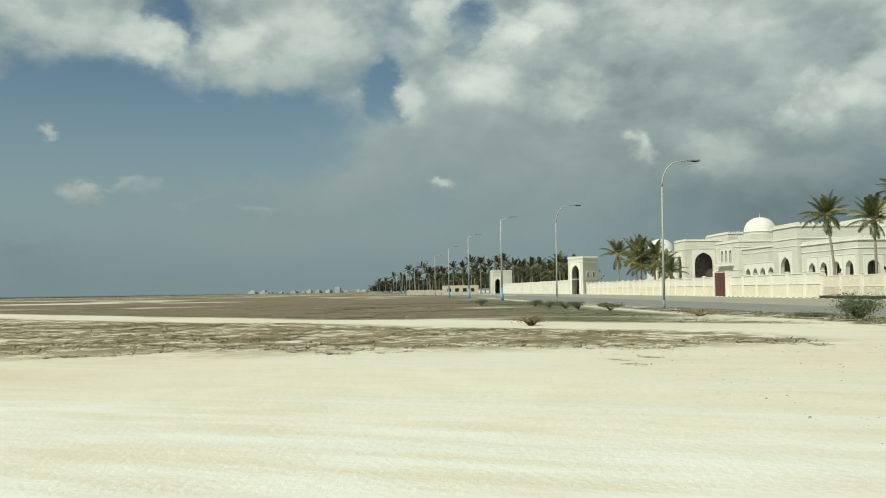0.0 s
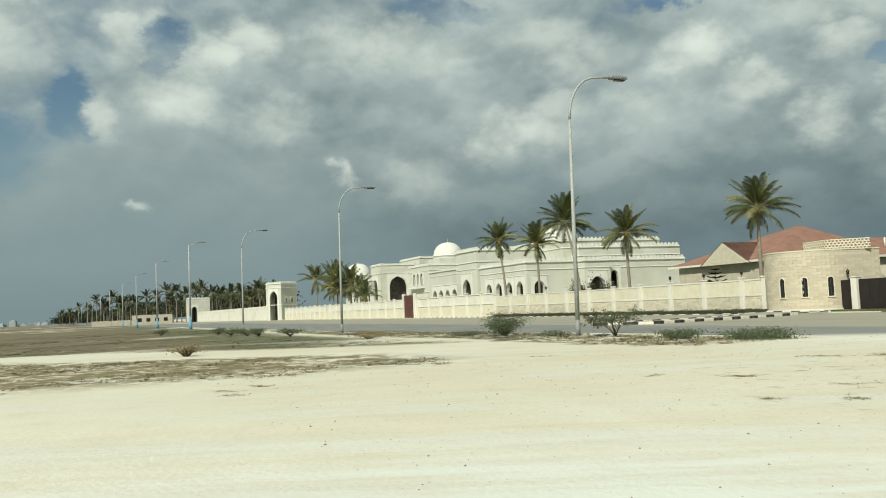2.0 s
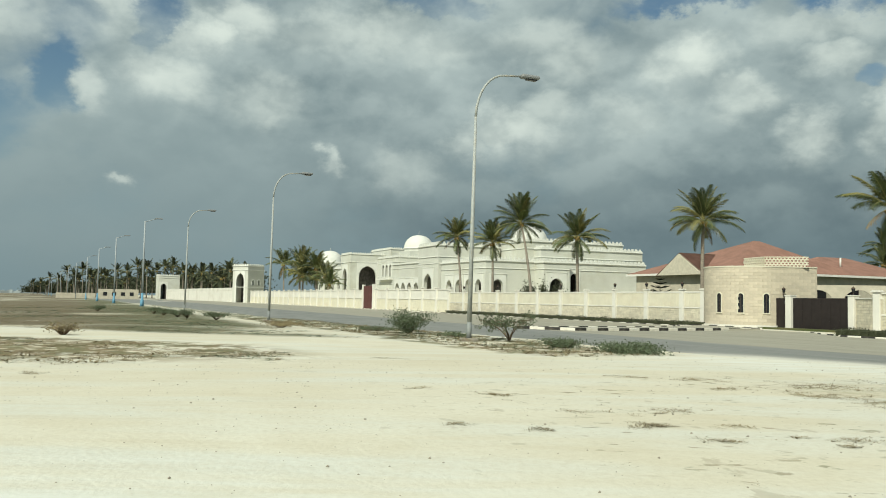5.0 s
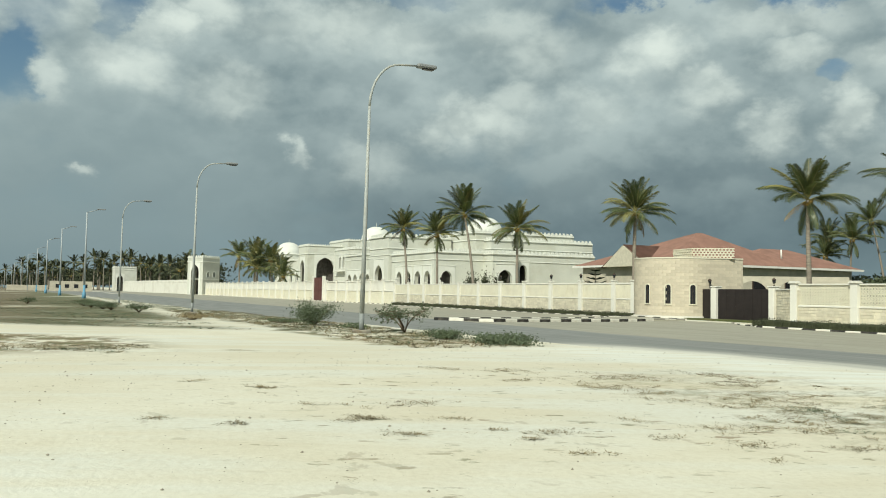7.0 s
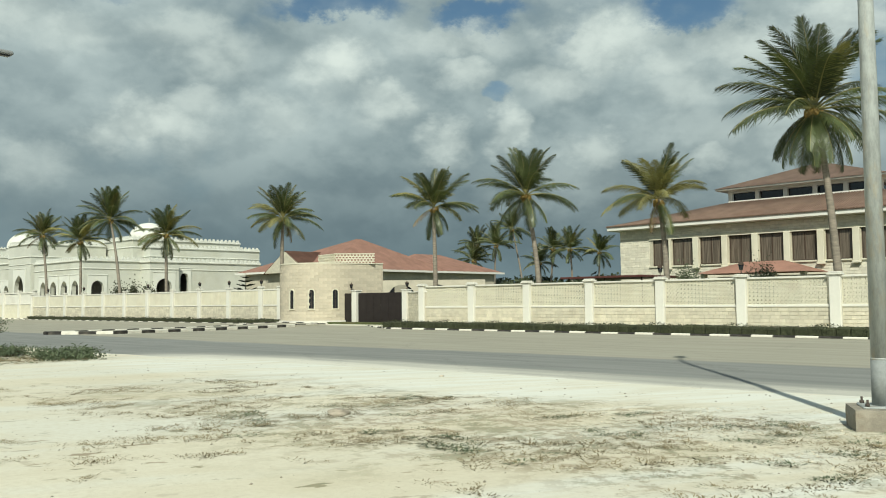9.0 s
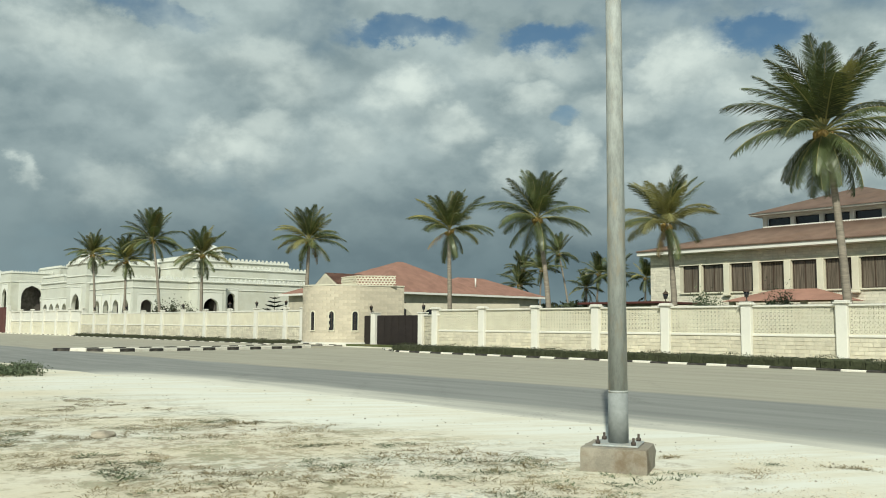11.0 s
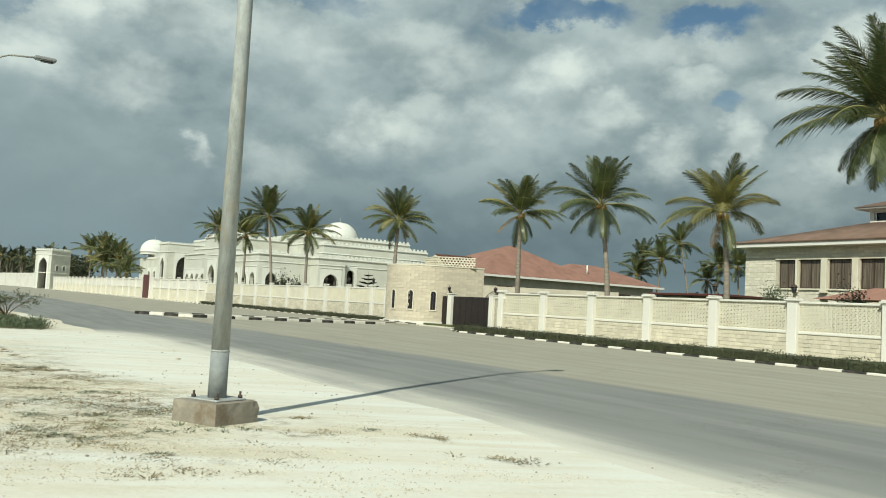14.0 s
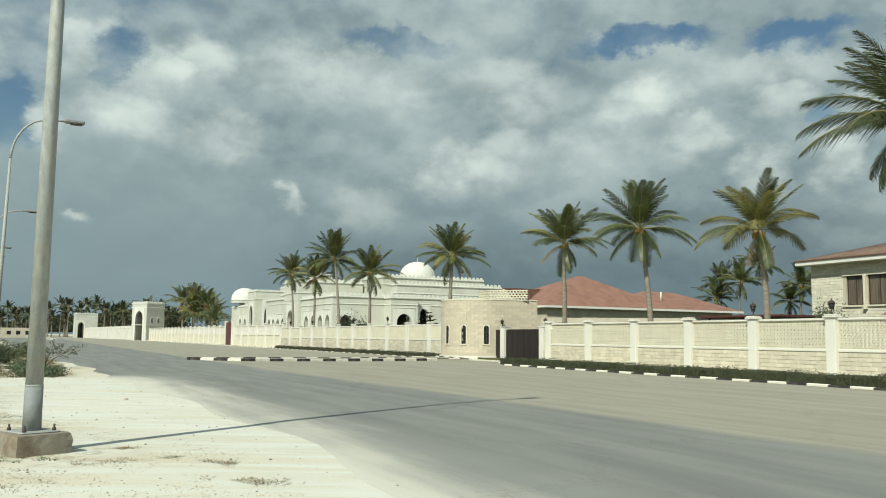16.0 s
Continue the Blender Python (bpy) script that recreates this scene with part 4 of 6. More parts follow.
def street_lamp(x, y, turn=0.0, old=True, h=11.0, near=False, lean=0.0):
    zg = height(x, y)
    if old:
        l = base("street_lamp", pose(x, y, zg, lean, 0, turn), "tall weathered galvanised street lamp with a curved arm", "street lamp", "street lamps along the road")
        foot = 0.25 if near else 0.1
        bm = bmesh.new()
        tube(bm, [(0, 0, foot), (0, 0, 0.74)], [0.10, 0.098], 20)
        part("lower_pole", bm, STEELFOOT, l)
        bm = bmesh.new()
        tube(bm, [(0, 0, 0.75), (0, 0, 4.5), (0, 0, h * 0.82)], [0.095, 0.081, 0.054], 20)
        part("pole", bm, STEEL, l)
        bm = bmesh.new()
        tube(bm, [(0, 0, 0.735), (0, 0, 0.75), (0, 0, 0.757)], [0.0995, 0.0995, 0.094], 20)
        part("collar", bm, STEEL, l)
        bm = bmesh.new()
        c = arm_curve(h, 2.8)
        tube(bm, c, [0.054 - 0.0015 * i for i in range(len(c))], 12)
        part("arm", bm, STEEL, l)
        bm = bmesh.new()
        soft_box(bm, -0.16, 0.16, 2.0, 2.85, h - 0.12, h + 0.05, 0.05)
        hd = part("lamp_head", bm, LAMPHEAD, l, "grey lamp housing")
        bm = bmesh.new()
        soft_box(bm, -0.12, 0.12, 2.25, 2.75, h - 0.17, h - 0.115, 0.03)
        part("lens", bm, GLASS, hd)
        if near:
            bm = bmesh.new()
            sub = bmesh.new()
            box(sub, -0.32, 0.32, -0.32, 0.32, -0.35, 0.23)
            bmesh.ops.subdivide_edges(sub, edges=sub.edges[:], cuts=6, use_grid_fill=True)
            rnd = random.Random(8)
            for v in sub.verts:
                r = 0.03 * noise.noise(v.co * 4.0) + 0.02 * noise.noise(v.co * 13)
                e = sum(abs(abs(q) - 0.32) < 0.01 for q in v.co[:2]) + (abs(v.co.z - 0.23) < 0.01)
                v.co = v.co * (1 + r) - Vector((v.co.x, v.co.y, 0.2)) * (0.035 * max(0, e - 1) * rnd.uniform(0.3, 1.2))
            join(bm, sub)
            part("concrete_base", bm, CONCRETE, l, "stained chipped concrete footing")
            bm = bmesh.new()
            soft_box(bm, -0.22, 0.22, -0.22, 0.22, 0.225, 0.25, 0.01)
            part("base_plate", bm, STEEL, l)
            for i, (a, b) in enumerate(((-0.17, -0.17), (0.17, -0.17), (0.17, 0.17), (-0.17, 0.17))):
                bm = bmesh.new()
                tube(bm, [(a, b, 0.24), (a, b, 0.32)], [0.012, 0.012], 8)
                tube(bm, [(a, b, 0.25), (a, b, 0.28)], [0.025, 0.025], 6)
                part("bolt", bm, RUST, l)
        else:
            bm = bmesh.new()
            soft_box(bm, -0.3, 0.3, -0.3, 0.3, -0.2, 0.12, 0.04)
            part("concrete_base", bm, CONCRETE, l)
        return l
    l = base("street_lamp", pose(x, y, zg, 0, 0, turn), "white street lamp with a blue painted foot and short arm", "street lamp", "street lamps along the road")
    bm = bmesh.new()
    tube(bm, [(0, 0, 2.0), (0, 0, h)], [0.15, 0.10], 10)
    part("pole", bm, WHITEPOLE, l)
    bm = bmesh.new()
    tube(bm, [(0, 0, -0.1), (0, 0, 0.9), (0, 0, 0.95), (0, 0, 2.0)], [0.30, 0.27, 0.19, 0.16], 10)
    part("foot", bm, BLUE, l, "blue painted foot")
    bm = bmesh.new()
    tube(bm, [(0, 0, h - 0.1), (0, 1.6, h + 0.4)], [0.06, 0.05], 8)
    part("arm", bm, WHITEPOLE, l)
    bm = bmesh.new()
    soft_box(bm, -0.16, 0.16, 1.4, 2.6, h + 0.38, h + 0.55, 0.05)
    part("lamp_head", bm, LAMPHEAD, l, "grey lamp housing")
    return l


street_lamp(38.78, -32.42, 27, near=True)
street_lamp(8.67, -33.72, lean=-0.9)
street_lamp(-22.3, -35.2, lean=-0.5)
street_lamp(-54.5, -37.4, lean=-0.4)
first = street_lamp(-98, -38.7, old=False, h=13.0)
for x, y in ((-141, -41), (-188, -43), (-242, -45), (-301, -48), (-364, -51), (-440, -55), (-522, -58), (-610, -63), (-700, -67), (-800, -72), (-910, -77)):
    copy_thing(first, pose(x, y, -0.15))


# ---- palms ----
def frond_mesh(name, bend, length, mat, seed, count=66, droop=0.5, wide=1.0):
    """One feathered leaf: an arched midrib with two rows of narrow leaflets. It leaves its base along +x, rising."""
    rnd = random.Random(seed)
    bm = bmesh.new()
    pts, p, pitch = [], Vector((0, 0, 0)), 0.0
    n = 14
    for i in range(n + 1):
        pts.append(p.copy())
        pitch = -bend * (i / n) ** 1.4
        p = p + Vector((math.cos(pitch), 0, math.sin(pitch))) * (length / n)
    tube(bm, pts, [0.045 * length / 4 * (1 - 0.85 * i / n) + 0.004 for i in range(n + 1)], 5, cap=False)
    split = len(bm.faces)
    for i in range(count):
        f = 0.14 + 0.86 * (i + 0.5) / count
        j = min(n - 1, int(f * n))
        c = pts[j].lerp(pts[j + 1], f * n - j)
        d = (pts[j + 1] - pts[j]).normalized()
        l = length * 0.25 * math.sin(math.pi * min(1, (0.12 + 0.86 * f))) ** 0.6 * rnd.uniform(0.85, 1.1)
        for s in (-1, 1):
            out = (Vector((0, s, 0)) * 0.85 + d * (0.45 + 0.5 * f) + Vector((0, 0, rnd.uniform(-0.15, 0.2)))).normalized()
            w = d * 0.0195 * wide * length / 3.5
            m1 = c + out * l * 0.5 + Vector((0, 0, -0.08 * l * droop * 2))
            tip = c + out * l * 0.93 + Vector((rnd.uniform(-0.04, 0.04), 0, -0.5 * l * droop * rnd.uniform(0.8, 1.5)))
            a, b = bm.verts.new(c - w), bm.verts.new(c + w)
            e, g = bm.verts.new(m1 - w * 1.15), bm.verts.new(m1 + w * 1.15)
            t = bm.verts.new(tip)
            bm.faces.new((a, b, g, e))
            bm.faces.new((e, g, t))
    me = bpy.data.meshes.new(name)
    bm.to_mesh(me)
    bm.free()
    me.materials.append(RACHIS)
    me.materials.append(mat)
    for i, f in enumerate(me.polygons):
        f.material_index = 0 if i < split else 1
    return me


FRONDS = {
    "up": [frond_mesh("frond", 0.45, 3.9, FROND, 21, droop=0.40), frond_mesh("frond", 0.75, 3.9, FROND, 22, droop=0.55), frond_mesh("frond", 0.6, 3.7, FRONDY, 29, droop=0.5)],
    "mid": [frond_mesh("frond", 1.15, 3.7, FROND, 23, droop=0.75), frond_mesh("frond", 1.25, 3.6, FRONDY, 24, droop=0.8), frond_mesh("frond", 1.0, 3.8, FROND, 25, droop=0.8)],
    "low": [frond_mesh("frond", 0.8, 3.3, FROND, 26, droop=1.0), frond_mesh("frond", 0.7, 2.8, FRONDDRY, 27, 40, droop=1.1), frond_mesh("frond", 0.9, 3.3, FROND, 28, droop=1.0)],
}


FAR_FRONDS = {
    "up": [frond_mesh("frond", 0.6, 3.8, FARWOOD, 31 + i, 30, droop=0.5, wide=2.4) for i in range(3)],
    "mid": [frond_mesh("frond", 1.1, 3.7, FARWOOD, 34 + i, 30, droop=0.8, wide=2.4) for i in range(3)],
    "low": [frond_mesh("frond", 0.8, 3.3, FARWOOD, 37 + i, 30, droop=1.0, wide=2.4) for i in range(3)],
}


def coconut_palm(x, y, crown, lean, seed, scale=1.0, yellow=0.3, full=22, label="tall coconut palm with arching green fronds behind the wall", group="coconut palms", foot=-0.2, thick=1.0, skirt=0.16, far=False):
    """crown: height of the top of the trunk. lean: how far the crown stands off the foot, (dx, dy)."""
    rnd = random.Random(seed)
    t = base("coconut_palm", pose(x, y, foot), label, "palm tree", group)
    h = crown - foot
    pts, rad = [], []
    for i in range(15):
        f = i / 14
        g = f ** 1.7
        pts.append((lean[0] * g + 0.05 * math.sin(5 * f + seed), lean[1] * g, h * f))
        rad.append((0.20 - 0.085 * f + (0.10 * (1 - f * 8) if f < 0.12 else 0)) * thick)
    bm = bmesh.new()
    tube(bm, pts, rad, 12)
    part("trunk", bm, BARK, t)
    top = Vector(pts[-1])
    bm = bmesh.new()
    for i in range(9):
        a = rnd.uniform(0, 2 * math.pi)
        sub = bmesh.new()
        bmesh.ops.create_icosphere(sub, subdivisions=2, radius=0.13 * scale)
        join(bm, sub, pose(top.x + 0.26 * scale * math.cos(a), top.y + 0.26 * scale * math.sin(a), top.z - 0.12 + rnd.uniform(-0.22, 0.1)) @ Matrix.Diagonal((1, 1, 1.2, 1)))
    part("fruit", bm, NUT, t)
    full = round(full * (1.12 if far else 1.4))
    for i in range(full):
        f = (i + 0.5) / full
        kind = "up" if f < 0.44 else ("mid" if f < 1 - skirt else "low")
        tilt = {"up": rnd.uniform(48, 86), "mid": rnd.uniform(2, 50), "low": rnd.uniform(-56, -16)}[kind]
        pool = (FAR_FRONDS if far else FRONDS)[kind]
        odd = 2 if kind == "up" else 1
        me = pool[odd if rnd.random() < yellow * (1.0 if kind == "mid" else 0.7) else rnd.choice([q for q in range(3) if q != odd])]
        az = 137.5 * i + rnd.uniform(-14, 14)
        s = scale * rnd.uniform(0.86, 1.08) * (0.86 if kind == "up" else (0.8 if kind == "low" else 1.0))
        ob = piece("frond", me, t, Matrix.Translation(top + Vector((0, 0, 0.12 if kind == "up" else 0))) @ pose(0, 0, 0, 0, 0, az) @ pose(0, 0, 0, rnd.uniform(-12, 12), -tilt, 0) @ Matrix.Diagonal((s, s, s, 1)))
    return t


coconut_palm(27.1, 1.4, 11.0, (-1.05, 0.0), 41, 1.32, 0.05, 34, "large dark green coconut palm with drooping fronds", thick=1.15, skirt=0.30)
coconut_palm(17.85, 1.2, 7.25, (-0.5, 0.0), 42, 0.92, 0.75, 22, "coconut palm with yellowed fronds and nuts")
coconut_palm(8.85, 1.2, 8.35, (-1.0, 0.0), 43, 1.0, 0.1, 22)
coconut_palm(-0.45, 1.2, 8.25, (0.0, 0.0), 44, 0.95, 0.45, 22)
coconut_palm(-19.4, 1.6, 8.9, (-0.3, 0.4), 45, 1.0, 0.55, 24, thick=1.1)
coconut_palm(-39.2, 1.6, 8.7, (-0.6, 0.2), 46, 1.0, 0.5, 22)
coconut_palm(-49.2, 1.6, 11.2, (-3.6, 0.3), 47, 1.12, 0.1, 24, "tall leaning coconut palm with dark green fronds")
coconut_palm(-59.6, 1.6, 9.2, (-0.8, 0.2), 48, 0.98, 0.25, 22)
coconut_palm(-69.4, 1.6, 10.6, (-2.4, 0.2), 49, 1.0, 0.35, 22)
# palms further in
for i, (x, y, h, lean, s) in enumerate(((-59.0, 72, 11.4, 0.4, 1.1), (-53.0, 70, 11.0, 0.6, 1.15), (-49.5, 74, 14.0, -2.6, 1.1), (-41.0, 70, 9.8, 0.6, 1.1), (-36.6, 70, 9.6, -0.5, 1.15), (-32.6, 71, 8.9, 0.4, 1.05),
                                       (-56.0, 68, 8.4, 0.3, 1.1), (-45.0, 73, 7.8, -0.3, 1.0), (-26.0, 74, 8.6, 0.2, 1.1))):
    coconut_palm(x, y, h, (lean, 0), 50 + i, s, 0.1, 18, "coconut palm among garden trees", "garden palms")


# ---- palace ----
def arched_wall(bm, length, z0, z1, arches, thick=0.6):
    """A wall along +x from 0, face at y=0 looking to -y, with arched openings (centre, half width, sill, springing, pointed) cut through."""
    x = 0.0
    for c, w, sill, spring, pt in sorted(arches):
        box(bm, x, c - w, 0, thick, z0, z1)
        if sill > z0:
            box(bm, c - w, c + w, 0, thick, z0, sill)
        ring = [p for p in arch_ring(w, spring, spring, pt)][1:-1]
        for (xa, za), (xb, zb) in zip(ring, ring[1:]):
            f = [bm.verts.new(q) for q in ((c + xa, 0, za), (c + xb, 0, zb), (c + xb, 0, z1), (c + xa, 0, z1), (c + xa, thick, za), (c + xb, thick, zb), (c + xb, thick, z1), (c + xa, thick, z1))]
            bm.faces.new((f[0], f[3], f[2], f[1]))
            bm.faces.new((f[4], f[5], f[6], f[7]))
            bm.faces.new((f[0], f[1], f[5], f[4]))
            bm.faces.new((f[3], f[7], f[6], f[2]))
        x = c + w
    box(bm, x, length, 0, thick, z0, z1)
    bmesh.ops.remove_doubles(bm, verts=bm.verts[:], dist=0.001)


def crest(bm, x0, y0, x1, y1, z, step=0.8, h=0.42):
    """A row of small merlons along a parapet."""
    run = math.hypot(x1 - x0, y1 - y0)
    n = max(2, int(run / step))
    a = math.atan2(y1 - y0, x1 - x0)
    for i in range(n):
        f = (i + 0.5) / n
        sub = bmesh.new()
        w = step * 0.36
        prism(sub, [(-w, -0.15), (w, -0.15), (w, 0.15), (-w, 0.15)], 0, h * 0.45)
        prism(sub, [(-w * 0.5, -0.14), (w * 0.5, -0.14), (w * 0.5, 0.14), (-w * 0.5, 0.14)], h * 0.45, h)
        join(bm, sub, pose(x0 + (x1 - x0) * f, y0 + (y1 - y0) * f, z, 0, 0, math.degrees(a)))


def arch_panel(owner, w, sill, spring, pt, z1, m):
    """A flat white spandrel panel with the arch cut through it, a little proud of the wall."""
    half, top = w + 0.42 + 0.12 * w, min(spring + w * (1.35 + pt) + 0.5, z1 - 0.6)
    bm = bmesh.new()
    arched_wall(bm, 2 * half, sill, top, [(half, w, sill, spring, pt)], 0.09)
    bm.transform(m @ pose(-half, -0.085, 0))
    part("arch_panel", bm, TRIM, owner, "white panel round a pointed arch")
    bm = bmesh.new()
    soft_box(bm, -half - 0.06, half + 0.06, -0.16, 0.0, top, top + 0.14, 0.03)
    bm.transform(m)
    part("arch_ledge", bm, TRIM, owner)


def palace_block(owner, x0, x1, y0, y1, z1, front=(), side=(), z0=ZB, merlons=True, bands=()):
    """A block of the palace: front face to -y and side face to +x with their arches, roof, cornice and merlons."""
    b = new("wing")
    b.parent = owner
    bm = bmesh.new()
    arched_wall(bm, x1 - x0, z0, z1, [(c - x0, *r) for c, *r in front])
    bm.transform(Matrix.Translation((x0, y0, 0)))
    sub = bmesh.new()
    arched_wall(sub, y1 - y0 - 0.6, z0, z1, [(c - y0 - 0.6, *r) for c, *r in side])
    join(bm, sub, pose(x1, y0 + 0.6, 0, 0, 0, 90))
    part("wall", bm, PALACE, b)
    bm = bmesh.new()
    box(bm, x0, x0 + 0.5, y0 + 0.6, y1, z0, z1)
    box(bm, x0 + 0.5, x1 - 0.6, y1 - 0.5, y1, z0, z1)
    part("back_wall", bm, PALACE, b)
    bm = bmesh.new()
    box(bm, x0 + 0.5, x1 - 0.6, y0 + 3.2, y0 + 3.4, z0, z1 - 0.3)
    box(bm, x1 - 3.4, x1 - 3.2, y0 + 3.4, y1 - 0.5, z0, z1 - 0.3)
    part("inner_wall", bm, INNER_SHADE, b, "inner wall behind the arches, coloured dark for the shade inside")
    bm = bmesh.new()
    box(bm, x0 + 0.5, x1 - 0.6, y0 + 0.6, y1 - 0.5, z1 - 0.35, z1 - 0.1)
    part("roof", bm, PALACE, b)
    for z, d, h in ((z1 - 0.35, 0.22, 0.25), *bands):
        bm = bmesh.new()
        soft_box(bm, x0 - d, x1 + d, y0 - d, y0 + 0.1, z, z + h, 0.05)
        part("cornice", bm, TRIM, b)
        bm = bmesh.new()
        soft_box(bm, x1 - 0.1, x1 + d, y0 + 0.1, y1, z, z + h, 0.05)
        part("cornice", bm, TRIM, b)
    if merlons:
        bm = bmesh.new()
        crest(bm, x0, y0 + 0.2, x1, y0 + 0.2, z1)
        crest(bm, x1 - 0.2, y0, x1 - 0.2, y1, z1)
        part("crenellation", bm, TRIM, b)["kind"] = "stuff"
    for c, w, sill, spring, pt in front:
        if w > 0.6:
            arch_panel(b, w, sill, spring, pt, z1, pose(c, y0, 0))
        bm = bmesh.new()
        arch_band(bm, w, w + 0.25, sill, spring, -0.08, 0.02, pt)
        bm.transform(pose(c, y0, 0))
        part("arch_moulding", bm, TRIM, b)
    for c, w, sill, spring, pt in side:
        if w > 0.6:
            arch_panel(b, w, sill, spring, pt, z1, pose(x1, c, 0, 0, 0, 90))
        bm = bmesh.new()
        arch_band(bm, w, w + 0.25, sill, spring, -0.08, 0.02, pt)
        bm.transform(pose(x1, c, 0, 0, 0, 90))
        part("arch_moulding", bm, TRIM, b)
    return b


def dome(owner, x, y, z, r, drum=1.2):
    d = new("dome")
    d.parent = owner
    bm = bmesh.new()
    prof = [(r * 1.02, z), (r * 1.02, z + drum * 0.85), (r * 1.06, z + drum * 0.87), (r * 1.06, z + drum)]
    prof += [(r * math.cos(a) ** 0.9 if math.cos(a) > 0 else 0.01, z + drum + r * 0.92 * math.sin(a)) for a in (math.pi / 2 * i / 14 for i in range(14))]
    prof += [(0.15, z + drum + r * 0.92), (0.01, z + drum + r * 0.95)]
    lathe(bm, prof, 36, centre=(x, y))
    part("shell", bm, TRIM, d)
    bm = bmesh.new()
    tube(bm, [(x, y, z + drum + r * 0.9), (x, y, z + drum + r + 0.9)], [0.10, 0.02], 8)
    part("finial", bm, PALACE, d)


def palace():
    p = base("palace", pose(0, 0, 0), "large white domed palace with pointed arcades and crenellated parapets", "palace")
    arcade = lambda xs, s, t: [(x, 1.15, s, t, 0.25) for x in xs]
    palace_block(p, -101.0, -83.0, 12.0, 22.0, 8.4, arcade((-97.3, -93.4, -89.4, -85.5), ZB, 3.7), [(14.2, 0.95, 1.0, 4.0, 0.2)], bands=((6.9, 0.12, 0.15),))
    palace_block(p, -100.0, -80.0, 21.0, 25.8, 8.3, (), [(23.3, 1.3, ZB, 3.9, 0.2)], bands=((6.9, 0.12, 0.15),))
    palace_block(p, -100.0, -81.6, 25.8, 42.0, 8.4, (), [(27.6, 0.7, 0.6, 5.6, 0.2)], bands=((6.9, 0.12, 0.15),))
    palace_block(p, -128.0, -90.0, 26.2, 47.5, 11.2, (), (), bands=((9.4, 0.14, 0.18),))
    palace_block(p, -126.0, -92.5, 24.4, 45.0, 12.6, (), (), bands=((11.0, 0.14, 0.18),))
    palace_block(p, -110.8, -101.4, 11.5, 24.0, 11.8, [(-106.0, 1.9, ZB, 4.0, 0.25)], (), bands=((9.4, 0.14, 0.18), (8.2, 0.1, 0.12)))
    palace_block(p, -127.0, -110.8, 12.2, 24.0, 9.0, arcade((-124.0, -120.6, -117.2, -113.6), ZB, 3.5), (), bands=((7.8, 0.1, 0.12),), merlons=False)
    # the far court
    f = palace_block(p, -214.0, -196.0, 38.7, 49.5, 14.4, [(x, 0.95, 8.4, 10.9, 0.25) for x in (-208.6, -205.4, -202.2)], (), bands=((12.6, 0.15, 0.2), (6.2, 0.2, 0.25)))
    bm = bmesh.new()
    soft_box(bm, -211.0, -199.8, 37.3, 38.8, 7.5, 7.8, 0.05)
    part("balcony", bm, TRIM, f, "white balcony slab with a rail")
    bm = bmesh.new()
    soft_box(bm, -211.0, -199.8, 37.3, 37.45, 8.55, 8.7, 0.03)
    for i in range(15):
        soft_box(bm, -211.0 + 0.79 * i, -210.85 + 0.79 * i, 37.3, 37.45, 7.8, 8.55, 0.02)
    part("balcony_rail", bm, TRIM, f)
    palace_block(p, -242.0, -231.0, 35.0, 47.0, 16.6, [(-237.0, 2.4, ZB, 8.5, 0.3)], [(41.0, 3.0, ZB, 8.8, 0.2)], bands=((13.6, 0.2, 0.25),))
    palace_block(p, -246.0, -225.7, 47.2, 62.0, 18.5, (), (), bands=((15.6, 0.2, 0.25),))
    palace_block(p, -300.0, -242.0, 42.0, 60.0, 13.0, [(-260.0 - 8 * i, 1.8, ZB, 6.0, 0.2) for i in range(4)], ())
    dome(p, -150.0, 57.0, 15.4, 4.7, 1.3)
    dome(p, -208.0, 50.0, 16.6, 4.6, 1.0)
    dome(p, -291.0, 45.0, 14.6, 5.2, 1.2)
    bm = bmesh.new()
    box(bm, -156, -144, 51, 63, ZB, 15.5)
    part("dome_base", bm, PALACE, p)
    bm = bmesh.new()
    box(bm, -298, -284, 44, 56, ZB, 14.7)
    part("dome_base", bm, PALACE, p)
    bm = bmesh.new()
    box(bm, -212.8, -203.2, 45.2, 56, ZB, 16.65)
    part("dome_base", bm, PALACE, p)
    # great gate on the boundary wall
    g = base("palace_gatehouse", pose(0, 0, 0), "white arched palace gatehouse with merlons in the boundary wall", "gatehouse", "palace gatehouses")
    g.matrix_basis = pose(-220.5, -0.3, 0, 0, 0, 34)
    palace_block(g, -6.4, 0.0, 0.0, 6.8, 11.2, [(-3.2, 1.6, ZB, 6.2, 0.5)], [(2.2, 0.4, 5.2, 6.2, 0.3), (4.6, 0.4, 5.2, 6.2, 0.3)], bands=((9.6, 0.2, 0.25), (4.4, 0.12, 0.2)))
    w = base("wall_far", pose(-224, 0.8, 0, 0, 0, 180 + 3.3), "white crenellated boundary wall", "boundary wall", kind="structure")
    bm = bmesh.new()
    box(bm, 0, 164, -0.2, 0.2, ZB, 3.6)
    part("wall_core", bm, WHITE, w)
    for i in range(63):
        bm = bmesh.new()
        soft_box(bm, 0.6 + 2.55 * i, 2.1 + 2.55 * i, -0.22, 0.22, 3.6, 4.5, 0.06)
        part("merlon", bm, WHITE, w)
    q = base("gate_tower", pose(-382, -9.0, 0, 0, 0, 3), "plain white gate tower with a narrow arch", "gatehouse", "palace gatehouses")
    palace_block(q, -6, 3, -3.5, 6.0, 11.0, (), [(-1.2, 1.3, ZB, 5.2, 0.3)], bands=((9.6, 0.15, 0.2),))


palace()


